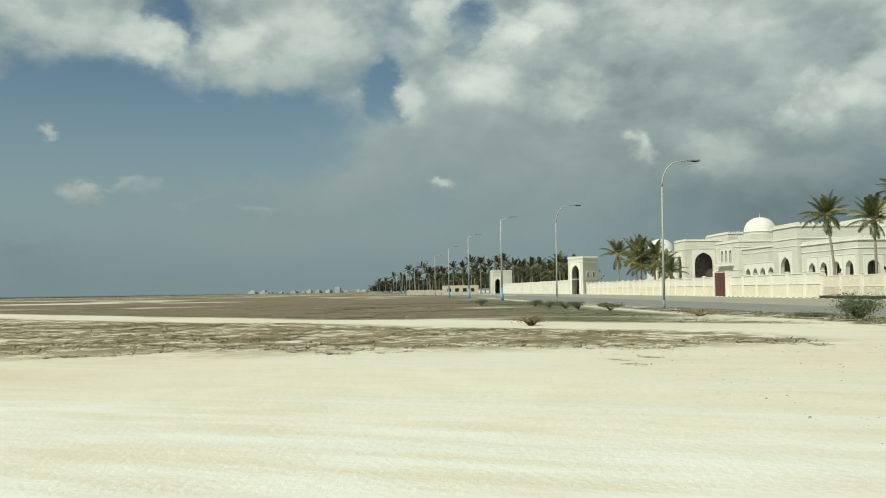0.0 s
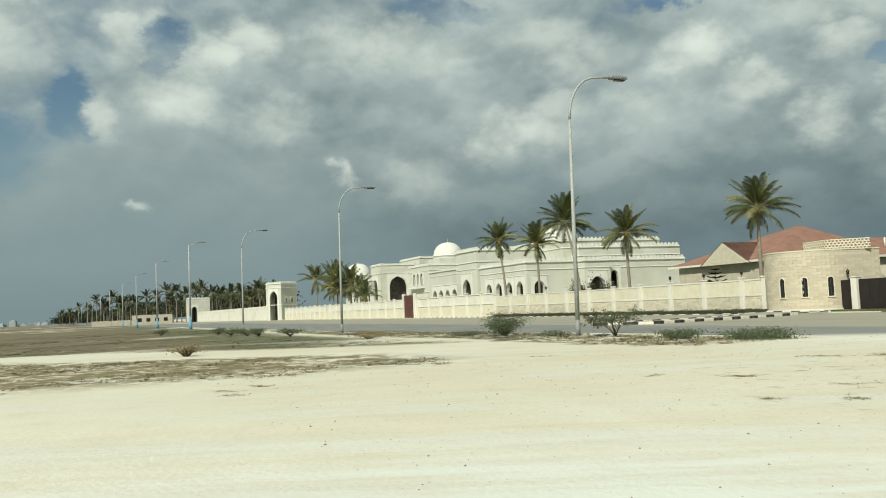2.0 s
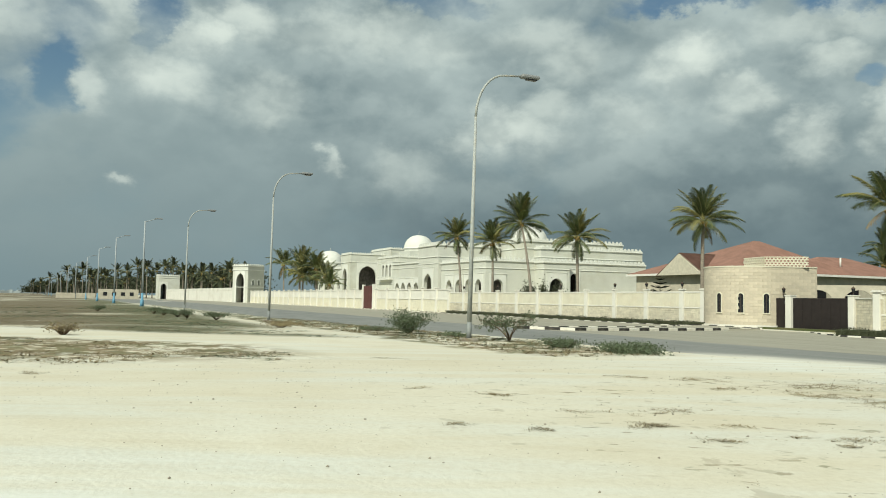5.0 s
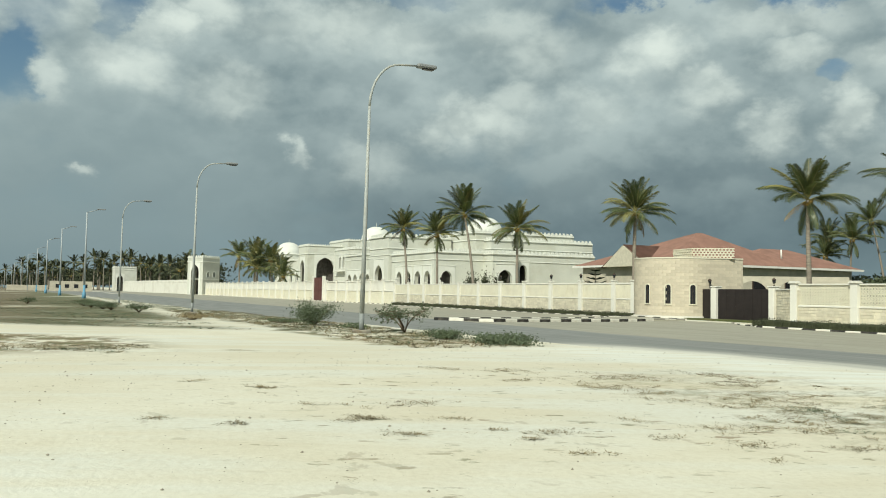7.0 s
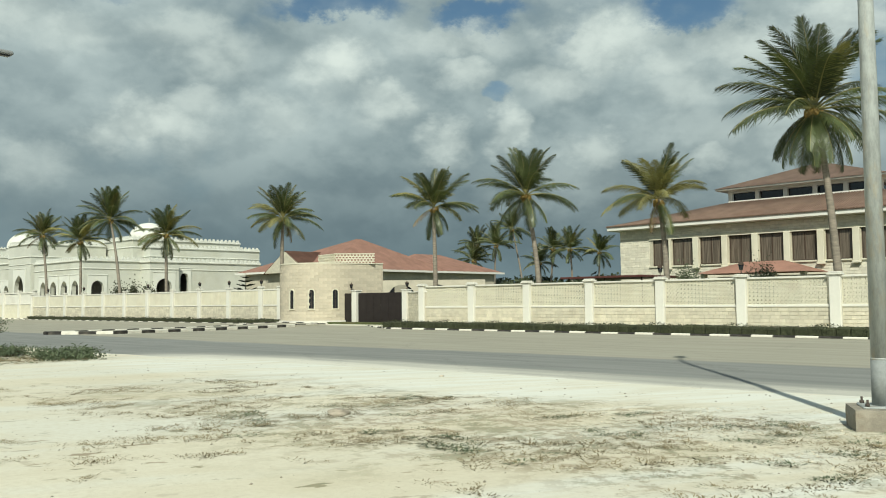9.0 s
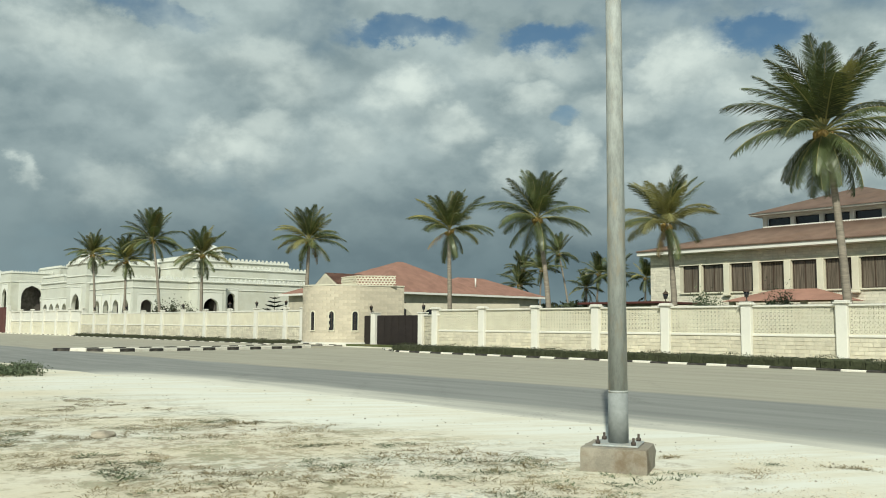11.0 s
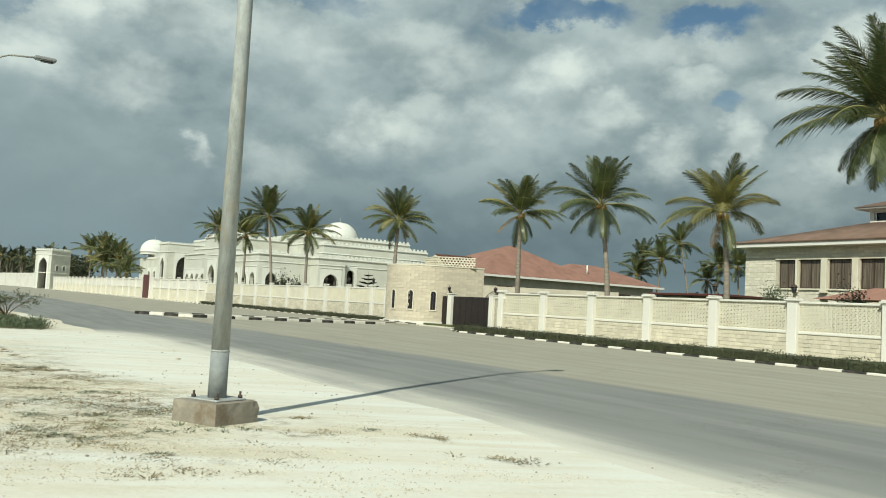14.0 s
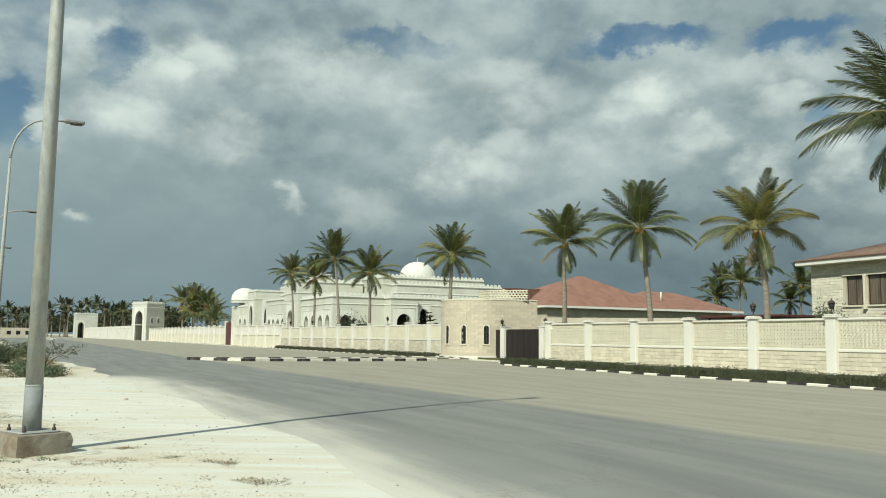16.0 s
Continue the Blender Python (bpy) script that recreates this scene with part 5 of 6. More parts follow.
# ---- red-roofed house ----
def hip_roof(bm, x0, x1, y0, y1, z, ridge, zr):
    """ridge: two points (x, y)."""
    c = [bm.verts.new((x, y, z)) for x, y in ((x0, y0), (x1, y0), (x1, y1), (x0, y1))]
    r = [bm.verts.new((x, y, zr)) for x, y in ridge]
    bm.faces.new((c[0], c[1], r[0]))
    bm.faces.new((c[1], c[2], r[1], r[0]))
    bm.faces.new((c[2], c[3], r[1]))
    bm.faces.new((c[3], c[0], r[0], r[1]))
    bm.faces.new(c[::-1])


def house():
    h = base("house", pose(0, 0, 0), "single-storey limestone house with a red tiled hip roof", "house")
    bm = bmesh.new()
    box(bm, -66.0, -45.3, 28.7, 61.0, ZB, 5.75)
    part("wall", bm, HOUSEWALL, h)
    bm = bmesh.new()
    hip_roof(bm, -67.5, -44.6, 28.0, 50.0, 6.0, ((-52.3, 38.4), (-52.3, 39.4)), 10.7)
    part("roof", bm, TILE, h)
    bm = bmesh.new()
    hip_roof(bm, -60.0, -44.65, 44.0, 62.5, 5.99, ((-52.0, 50.0), (-52.0, 55.5)), 8.9)
    part("rear_roof", bm, TILE, h)
    bm = bmesh.new()
    box(bm, -67.6, -44.5, 27.9, 28.1, 5.72, 6.0)
    box(bm, -44.7, -44.5, 28.1, 62.6, 5.72, 6.0)
    part("fascia", bm, FASCIA, h)
    bm = bmesh.new()
    tube(bm, [(-48.0, 50.0, 7.2), (-48.0, 50.0, 8.6)], [0.12, 0.12], 8)
    part("vent_pipe", bm, FASCIA, h)
    # front gable porch
    bm = bmesh.new()
    prism(bm, [(-59.6, 5.7), (-50.2, 5.7), (-55.0, 8.6)], -28.2, -27.6)
    bm.transform(pose(0, 0, 0, 90, 0, 0))
    part("gable", bm, STONE, h, "cream limestone gable")
    bm = bmesh.new()
    for a, b in (((-60.2, 5.6), (-55.0, 8.75)), ((-49.6, 5.6), (-55.0, 8.75))):
        v = [bm.verts.new((a[0], 27.75, a[1])), bm.verts.new((b[0], 27.75, b[1])), bm.verts.new((b[0], 38.0, b[1])), bm.verts.new((a[0], 38.0, a[1]))]
        bm.faces.new(v)
    bmesh.ops.solidify(bm, geom=bm.faces[:], thickness=0.15)
    part("gable_roof", bm, TILE, h)
    for y in (33.0, 38.0, 43.0, 49.0, 55.0):
        w = new("window")
        w.parent = h
        w.matrix_basis = pose(-45.3, y, 0, 0, 0, 90)
        bm = bmesh.new()
        soft_box(bm, -1.3, 1.3, -0.08, 0.05, 1.6, 4.6, 0.03)
        part("frame", bm, FRAME, w)
        bm = bmesh.new()
        soft_box(bm, -1.15, 1.15, -0.11, -0.06, 1.75, 4.45, 0.01)
        part("pane", bm, GLASS, w)
    # arched porch by the drive
    a = base("arched_porch", pose(-33.0, 20.0, 0, 0, 0, 45), "weathered beige arched driveway porch behind the gate", "porch")
    bm = bmesh.new()
    arched_wall(bm, 16.0, ZB, 4.0, [(2.5, 1.6, ZB, 1.9, 0.0), (6.5, 1.6, ZB, 1.9, 0.0), (10.5, 1.6, ZB, 1.9, 0.0)], 0.5)
    part("wall", bm, HOUSEWALL, a)


def araucaria(x, y, z1):
    t = base("norfolk_pine", pose(x, y, -0.2), "small dark green layered pine behind the wall", "tree")
    bm = bmesh.new()
    tube(bm, [(0, 0, 0), (0, 0, z1 + 0.3)], [0.09, 0.015], 8)
    part("trunk", bm, BARK, t)
    rnd = random.Random(61)
    bm = bmesh.new()
    for i in range(7):
        z = 1.6 + (z1 - 1.7) * (i / 6) ** 0.9
        r = 1.55 * (1 - i / 7) + 0.12
        for j in range(7):
            a = 2 * math.pi * (j + 0.5 * (i % 2)) / 7 + rnd.uniform(-0.1, 0.1)
            d = Vector((math.cos(a), math.sin(a), 0))
            n = Vector((-math.sin(a), math.cos(a), 0))
            pts = [d * r * f + Vector((0, 0, z + 0.25 * r * f * f - 0.05)) for f in (0, 0.35, 0.7, 1.0)]
            tube(bm, pts, [0.02, 0.018, 0.014, 0.006], 4)
            for s in range(13):
                f = 0.1 + 0.9 * s / 12
                c = d * r * f + Vector((0, 0, z + 0.25 * r * f * f - 0.05))
                for sg in (-1, 1):
                    e = c + (n * sg * 0.9 + d * 0.5 + Vector((0, 0, 0.25))) * 0.26 * (1.1 - 0.5 * f)
                    bm.faces.new((bm.verts.new(c - d * 0.09), bm.verts.new(c + d * 0.09), bm.verts.new(e + d * 0.07), bm.verts.new(e - d * 0.07)))
    part("limb", bm, FARWOOD, t)


house()
araucaria(-27.0, 3.0, 4.3)


# ---- stone villa with clerestory ----
def villa():
    v = base("villa", pose(0, 0, 0), "limestone villa with brown tiled roof and a band of windows", "house")
    X0, X1, Y0, Y1 = 0.0, 30.0, 25.0, 45.0
    wins = [(3.3, 4.9)] + [(5.2 + 2.58 * i, 7.15 + 2.58 * i) for i in range(7)]
    bm = bmesh.new()
    box(bm, X0, X1, Y0 + 0.05, Y1, ZB, 4.45)
    box(bm, X0, X1, Y0 + 0.05, Y1, 6.75, 7.75)
    xs = [X0] + [q for w in wins for q in w] + [X1]
    for a, b in zip(xs[::2], xs[1::2]):
        box(bm, a, b, Y0 + 0.05, Y0 + 0.5, 4.45, 6.75)
    box(bm, X0, X0 + 0.4, Y0 + 0.5, Y1, 4.45, 6.75)
    box(bm, X0 + 0.4, X1, Y0 + 1.2, Y0 + 1.4, 4.45, 6.75)
    part("wall", bm, JOINT, v)
    bm = bmesh.new()
    stone_courses(bm, X0, X1, Y0 + 0.049, 2.0, 4.4, 0.22, 0.6, rnd=random.Random(91))
    stone_courses(bm, X0, 3.0, Y0 + 0.049, 4.4, 6.8, 0.22, 0.6, rnd=random.Random(92))
    stone_courses(bm, wins[-1][1] + 0.4, X1, Y0 + 0.049, 4.4, 6.8, 0.22, 0.6, rnd=random.Random(94))
    stone_courses(bm, X0, X1, Y0 + 0.049, 6.95, 7.7, 0.22, 0.6, rnd=random.Random(93))
    part("stone_course", bm, PALESTONE, v)["kind"] = "stuff"
    bm = bmesh.new()
    box(bm, 3.0, wins[-1][1] + 0.3, Y0 - 0.06, Y0 + 0.1, 6.75, 6.95)
    box(bm, 3.0, wins[-1][1] + 0.3, Y0 - 0.1, Y0 + 0.12, 4.33, 4.45)
    part("window_band", bm, CREAM, v)
    for (a, b), nxt in zip(wins, wins[1:] + [(wins[-1][1] + 0.45, 0)]):
        bm = bmesh.new()
        soft_box(bm, b + 0.06, nxt[0] - 0.06, Y0 - 0.22, Y0 + 0.3, 4.3, 6.8, 0.03)
        soft_box(bm, b + 0.0, nxt[0] - 0.0, Y0 - 0.28, Y0 + 0.3, 4.1, 4.3, 0.03)
        part("pier", bm, CREAM, v, "cream pier between windows")
        w = new("window")
        w.parent = v
        bm = bmesh.new()
        for x0, x1, z0, z1 in ((a, a + 0.08, 4.45, 6.75), (b - 0.08, b, 4.45, 6.75), (a + 0.08, b - 0.08, 4.45, 4.53), (a + 0.08, b - 0.08, 6.67, 6.75), ((a + b) / 2 - 0.04, (a + b) / 2 + 0.04, 4.53, 6.67)):
            box(bm, x0, x1, Y0 + 0.18, Y0 + 0.28, z0, z1)
        part("frame", bm, FRAME, w)
        for x0, x1 in ((a + 0.08, (a + b) / 2 - 0.04), ((a + b) / 2 + 0.04, b - 0.08)):
            bm = bmesh.new()
            box(bm, x0, x1, Y0 + 0.22, Y0 + 0.24, 4.53, 6.67)
            part("pane", bm, CURTAINED, w)
    # main roof
    ex0, ex1, ey0, ey1, ze = X0 - 0.8, X1 + 0.8, Y0 - 0.9, Y1 + 0.9, 8.12
    bm = bmesh.new()
    soft_box(bm, ex0, ex1, ey0, ey1, 7.75, ze, 0.03)
    part("fascia", bm, FASCIA, v, "white painted eaves board")
    tx0, tx1, ty0, ty1 = 8.6, 21.0, 29.0, 40.0
    bm = bmesh.new()
    c = [bm.verts.new(q) for q in ((ex0 - 0.1, ey0 - 0.1, ze), (ex1 + 0.1, ey0 - 0.1, ze), (ex1 + 0.1, ey1, ze), (ex0 - 0.1, ey1, ze), (tx0, ty0, 9.9), (tx1, ty0, 9.9), (tx1, ty1, 9.9), (tx0, ty1, 9.9))]
    for f in ((0, 1, 5, 4), (1, 2, 6, 5), (2, 3, 7, 6), (3, 0, 4, 7)):
        bm.faces.new([c[i] for i in f])
    part("roof", bm, BROWNTILE, v)
    # rounded tile rows on the slope towards the road
    bm = bmesh.new()
    n = 150
    for i in range(n):
        f = (i + 0.5) / n
        a = Vector((ex0 + (ex1 - ex0) * f, ey0 - 0.12, ze + 0.01))
        x = a.x
        t = 1.0 if tx0 <= x <= tx1 else max(0.02, (x - ex0) / (tx0 - ex0) if x < tx0 else (ex1 - x) / (ex1 - tx1))
        b = Vector((x, ey0 + (ty0 - ey0) * t, ze + (9.9 - ze) * t + 0.01))
        tube(bm, [a, b], [0.075, 0.075], 6)
    part("roof_tiling", bm, BROWNTILE, v)["kind"] = "stuff"
    bm = bmesh.new()
    box(bm, tx0, tx1, ty0, ty1, 9.6, 10.05)
    box(bm, tx0, tx1, ty0, ty1, 10.72, 10.95)
    for i in range(6):
        x = tx0 + (tx1 - tx0 - 0.35) * i / 5
        box(bm, x, x + 0.35, ty0, ty0 + 0.3, 10.05, 10.72)
    for i in range(4):
        y = ty0 + 0.5 + (ty1 - ty0 - 0.8) * i / 3
        box(bm, tx1 - 0.3, tx1, y, y + 0.35, 10.05, 10.72)
    part("clerestory", bm, FASCIA, v)
    bm = bmesh.new()
    box(bm, tx0 + 0.4, tx1 - 0.4, ty0 + 0.35, ty0 + 0.4, 10.05, 10.72)
    box(bm, tx1 - 0.4, tx1 - 0.35, ty0 + 0.4, ty1, 10.05, 10.72)
    box(bm, tx0 + 0.35, tx0 + 0.4, ty0 + 0.35, ty1, 10.05, 10.72)
    part("clerestory_pane", bm, GLASS, v)
    bm = bmesh.new()
    hip_roof(bm, tx0 - 0.9, tx1 + 0.9, ty0 - 0.9, ty1 + 0.9, 11.1, (((tx0 + tx1) / 2, ty0 + 5.2), ((tx0 + tx1) / 2, ty1 - 5.2)), 13.4)
    part("upper_roof", bm, BROWNTILE, v)
    bm = bmesh.new()
    soft_box(bm, tx0 - 0.8, tx1 + 0.8, ty0 - 0.8, ty1 + 0.8, 10.95, 11.1, 0.02)
    part("upper_fascia", bm, FASCIA, v)
    # tiled porch in front
    q = base("porch", pose(0, 0, 0), "low porch with a red tiled roof in front of the villa", "porch")
    bm = bmesh.new()
    hip_roof(bm, 9.4, 18.4, 20.6, 24.9, 3.5, ((12.4, 23.4), (15.6, 23.4)), 4.45)
    part("roof", bm, TILE, q)
    bm = bmesh.new()
    for x in (10.0, 13.0, 15.6, 17.8):
        soft_box(bm, x - 0.2, x + 0.2, 21.0, 21.4, ZB, 3.5, 0.03)
    part("column", bm, CREAM, q)


villa()


# ---- garden behind the wall ----
bm = bmesh.new()
box(bm, -69, 60, 0.3, 110, -0.3, 0.02)
tagged(part("lawn", bm, LAWN), "garden lawn and beds behind the wall", "lawn", kind="structure")


# ---- lanterns, shrubs and small things by the wall ----
for x in (-65, -55, -40, -30, -25, -20):
    lantern(x, -0.04, 3.0)
for x in (18.02, 22.65):
    lantern(x, -0.04, 2.80, 1.1)
lantern(-10.55, 2.0, 2.5, 1.0)
lantern(-4.15, 2.0, 2.5, 1.0)


def shrub(x, y, z, rx, ry, rz, count, seed, label, mat=SHRUB, size=0.12, stems=6):
    rnd = random.Random(seed)
    s = base("shrub", pose(x, y, z), label, "shrub")
    bm = bmesh.new()
    ends = []
    for _ in range(stems):
        a, r = rnd.uniform(0, 6.28), rnd.uniform(0.3, 0.9)
        e = Vector((rx * r * math.cos(a), ry * r * math.sin(a), rz * rnd.uniform(0.5, 1.0)))
        m = e * 0.5 + Vector((rnd.uniform(-0.1, 0.1), rnd.uniform(-0.1, 0.1), 0.12 * rz))
        tube(bm, [(0, 0, -0.1), m, e], [0.03, 0.02, 0.006], 5)
        ends += [m, e, (m + e) / 2]
    part("stalk", bm, TWIG, s)
    bm = bmesh.new()

    def place(r):
        c = r.choice(ends)
        return (c.x + r.gauss(0, rx * 0.22), c.y + r.gauss(0, ry * 0.22), max(0.02, c.z + r.gauss(0, rz * 0.16)))

    leaf_cloud(bm, count, place, size, rnd)
    part("foliage", bm, mat, s)
    return s


shrub(15.4, 9.0, 0.0, 1.3, 1.1, 3.2, 5200, 201, "rounded green garden shrub behind the wall", size=0.11, stems=16)
shrub(19.7, 9.0, 0.0, 1.2, 1.0, 3.2, 5000, 202, "rounded green garden shrub behind the wall", size=0.11, stems=16)
for i, (x, y) in enumerate(((-46, 3.5), (-48, 3.2), (-50.5, 3.5), (-52.5, 3.2), (-54.0, 3.6))):
    shrub(x, y, 0.0, 1.4, 0.8, 3.3, 1300, 210 + i, "dark green garden shrub behind the plastered wall", HEDGE, 0.2, 9)
# by the roadside
shrub(1.1, -33.4, -0.05, 1.5, 1.1, 1.0, 3600, 221, "low spreading green roadside shrub", size=0.075, stems=16)
shrub(17.0, -32.1, -0.1, 1.7, 0.8, 0.42, 5200, 222, "low grey-green roadside weed mound", size=0.06, stems=16)
shrub(13.6, -32.3, -0.05, 1.2, 0.7, 0.35, 2400, 223, "low grey-green roadside weed mound", size=0.06, stems=12)
shrub(5.0, -32.6, -0.05, 1.2, 0.8, 0.22, 700, 224, "low straggling roadside weed", size=0.07, stems=12)
shrub(-2.0, -34.0, -0.05, 1.6, 0.8, 0.22, 900, 225, "low straggling roadside weed", size=0.07, stems=12)
shrub(-8.0, -37.5, -0.05, 2.4, 1.0, 0.25, 1200, 226, "low straggling roadside weed", DRYGRASS, 0.08, 12)
shrub(2.8, -48.5, 0.0, 1.3, 0.8, 0.42, 500, 227, "dry straw-coloured leafless bush", DRYGRASS, 0.07, 34)
for i, (x, y) in enumerate(((-29.5, -40.0), (-33, -40.4), (-38, -41), (-44.5, -41.3), (-52, -46), (-25, -38.5))):
    shrub(x, y, -0.05, 1.5, 1.0, 0.45, 900, 230 + i, "straggling green roadside bush", size=0.09, stems=12)


def thorn_bush():
    """An open, twiggy bush with small leaves."""
    rnd = random.Random(240)
    t = base("thorn_bush", pose(8.3, -31.7, -0.05), "open twiggy thorn bush with sparse green leaves", "shrub")
    bm, tips = bmesh.new(), []
    for i in range(9):
        a = rnd.uniform(0, 6.28)
        p, d = Vector((0, 0, 0)), Vector((math.cos(a) * 0.7, math.sin(a) * 0.7, 1.0)).normalized()
        pts = [p.copy()]
        for j in range(5):
            p = p + d * 0.33
            d = (d + Vector((math.cos(a) * 0.28, math.sin(a) * 0.28, -0.12)) + Vector((rnd.uniform(-.3, .3), rnd.uniform(-.3, .3), rnd.uniform(-.2, .2)))).normalized()
            pts.append(p.copy())
            if j > 1:
                for _ in range(3):
                    q = p + Vector((rnd.uniform(-.5, .5), rnd.uniform(-.5, .5), rnd.uniform(-.2, .25)))
                    tube(bm, [p, (p + q) / 2 + Vector((0, 0, .03)), q], [0.01, 0.007, 0.003], 4)
                    tips += [q, (p + q) / 2]
        tube(bm, pts, [0.028 - 0.0045 * j for j in range(6)], 5)
    part("limb", bm, TWIG, t)
    bm = bmesh.new()

    def place(r):
        c = r.choice(tips)
        return (c.x + r.gauss(0, 0.07), c.y + r.gauss(0, 0.07), c.z + r.gauss(0, 0.05))

    leaf_cloud(bm, 1700, place, 0.07, rnd)
    part("foliage", bm, SHRUB, t)


thorn_bush()


def carport():
    c = base("carport", pose(0, 0, 0), "flat dark red carport roof behind the garden wall", "carport")
    bm = bmesh.new()
    soft_box(bm, 5.5, 12.2, 8.0, 13.0, 3.05, 3.2, 0.02)
    part("roof", bm, REDGATE, c)
    for x in (6.0, 9.0, 11.9):
        bm = bmesh.new()
        tube(bm, [(x, 8.4, -0.2), (x, 8.4, 3.05)], [0.06, 0.06], 8)
        part("post", bm, FRAME, c)


carport()


# ---- weeds, litter and stones on the sand ----
def tufts(name, label, mat, spots, blades, long, seed, flat=0.5):
    """Low tufts: each a spray of narrow blades."""
    rnd = random.Random(seed)
    bm = bmesh.new()
    for x, y, s in spots:
        z = height(x, y)
        for _ in range(blades):
            a, t = rnd.uniform(0, 6.28), rnd.uniform(0.1, 1.0)
            d = Vector((math.cos(a), math.sin(a), 0))
            p = Vector((x, y, z - 0.01)) + d * rnd.uniform(0, 0.5) * s * long * 1.6
            q = p + (d * (0.35 + flat * t) + Vector((0, 0, rnd.uniform(0.15, 0.75) * (1.2 - flat)))) * long * s * rnd.uniform(0.6, 1.2)
            w = Vector((-d.y, d.x, 0)) * long * s * 0.10
            bm.faces.new((bm.verts.new(p - w), bm.verts.new(p + w), bm.verts.new(q + w * 0.3), bm.verts.new(q - w * 0.3)))
    return tagged(part(name, bm, mat, keep=False), label, "weeds", kind="stuff")


def scatter(n, seed, x0, x1, y0, y1, keep, lo=0.6, hi=1.5):
    rnd, out = random.Random(seed), []
    while len(out) < n:
        x, y = rnd.uniform(x0, x1), rnd.uniform(y0, y1)
        if keep(x, y, rnd):
            out.append((x, y, rnd.uniform(lo, hi)))
    return out


def lumpy(x, y, s, cut):
    return noise.noise(Vector((x * s, y * s, 3.3))) + 0.5 * noise.noise(Vector((x * s * 3, y * s * 3, 8.1))) > cut


def across(x, y):
    return 0.727 * x - 0.687 * y


band = lambda x, y, r: across(x, y) > 38.2 and x < 18.5 + 1.5 * math.sin(y) and y < -42.5 and lumpy(x, y, 0.35, -0.05)
plain = lambda x, y, r: across(x, y) < 31 and y < -37.5 and lumpy(x, y, 0.12, -0.1)
verge = lambda x, y, r: lumpy(x, y, 0.5, -0.25)
strip = lambda x, y, r: lumpy(x, y, 0.7, 0.0) and y < -32.4 - 0.1 * (38 - x) * 0.4
tufts("dry_grass", "dry straw-brown grass tufts on sandy ground", DRYGRASS, scatter(4600, 301, -12, 20, -78, -42, band), 11, 0.15, 302, 0.75)
tufts("weed_patch", "low green coastal weeds on sandy ground", GREENGRASS, scatter(1700, 303, -12, 20, -78, -42, lambda x, y, r: band(x, y, r) and lumpy(x + 40, y, 0.25, 0.1)), 12, 0.13, 304, 0.8)
tufts("plain_grass", "brown-green grass over the coastal plain", DRYGRASS, scatter(5200, 305, -90, 14, -100, -37, plain, 0.8, 1.9), 10, 0.14, 306, 0.85)
tufts("plain_weeds", "green weeds over the coastal plain", GREENGRASS, scatter(2200, 307, -75, 10, -62, -37, lambda x, y, r: plain(x, y, r) and lumpy(x, y + 30, 0.1, -0.1), 0.8, 1.8), 11, 0.14, 308, 0.8)
tufts("verge_grass", "dry grass along the road verge", DRYGRASS, scatter(1500, 309, -30, 19, -35.8, -31.0, verge), 10, 0.16, 310, 0.6)
tufts("verge_weeds", "green weeds along the road verge", GREENGRASS, scatter(700, 311, -30, 19, -35.2, -31.2, verge), 10, 0.14, 312, 0.6)
# flat mats of weed on the sand: x, y, half length
BROWN_MATS = [(26.5, -37.3, 0.45), (28.0, -36.0, 0.6), (33.1, -38.3, 0.42), (33.3, -37.9, 0.2), (33.6, -37.5, 0.3), (32.3, -39.0, 0.2), (30.3, -41.0, 0.35), (30.0, -42.1, 0.25),
              (31.2, -41.9, 0.25), (32.7, -40.4, 0.3), (33.2, -33.7, 0.5), (34.1, -34.4, 0.4), (34.3, -33.2, 0.6), (35.5, -33.8, 0.4), (35.1, -36.5, 0.4), (33.2, -35.7, 0.4),
              (18.3, -40.5, 0.4), (21.9, -48.8, 0.3), (22.5, -49.6, 0.3), (16.9, -46.6, 0.8), (38.7, -31.4, 0.12), (39.8, -31.7, 0.3), (40.2, -30.6, 0.22), (41.5, -30.6, 0.25)]
GREEN_MATS = [(35.6, -33.8, 0.3), (36.2, -33.2, 0.25), (37.6, -33.35, 0.38), (37.8, -32.75, 0.3), (38.05, -34.1, 0.3), (39.0, -34.2, 0.2), (38.2, -33.5, 0.25), (34.0, -34.8, 0.3),
              (33.8, -37.1, 0.14), (39.65, -31.05, 0.10), (14.3, -44.8, 0.8), (16.5, -46.2, 0.5), (38.98, -33.5, 0.3), (39.4, -33.1, 0.22), (36.6, -34.6, 0.25), (37.0, -33.9, 0.2)]

FIELD_MATS = [(14.9, -45.5, 0.68), (17.5, -44.4, 0.23), (26.8, -43.1, 0.18), (30.6, -44.1, 0.13), (31.2, -43.4, 0.16), (31.3, -42.0, 0.23), (32.4, -41.9, 0.23), (31.6, -41.0, 0.23), (25.8, -38.4, 0.32), (28.1, -38.0, 0.27), (29.5, -37.0, 0.55), (30.2, -37.1, 0.35), (33.3, -39.4, 0.16),
              (32.6, -37.4, 0.22), (34.0, -38.8, 0.37), (34.5, -38.0, 0.25), (33.8, -40.7, 0.22), (33.0, -40.8, 0.12), (32.4, -40.8, 0.12), (34.7, -39.3, 0.08), (27.9, -42.3, 0.26), (33.3, -36.6, 0.15), (23.7, -49.6, 0.26), (18.2, -46.9, 0.28), (15.2, -45.0, 0.73)]


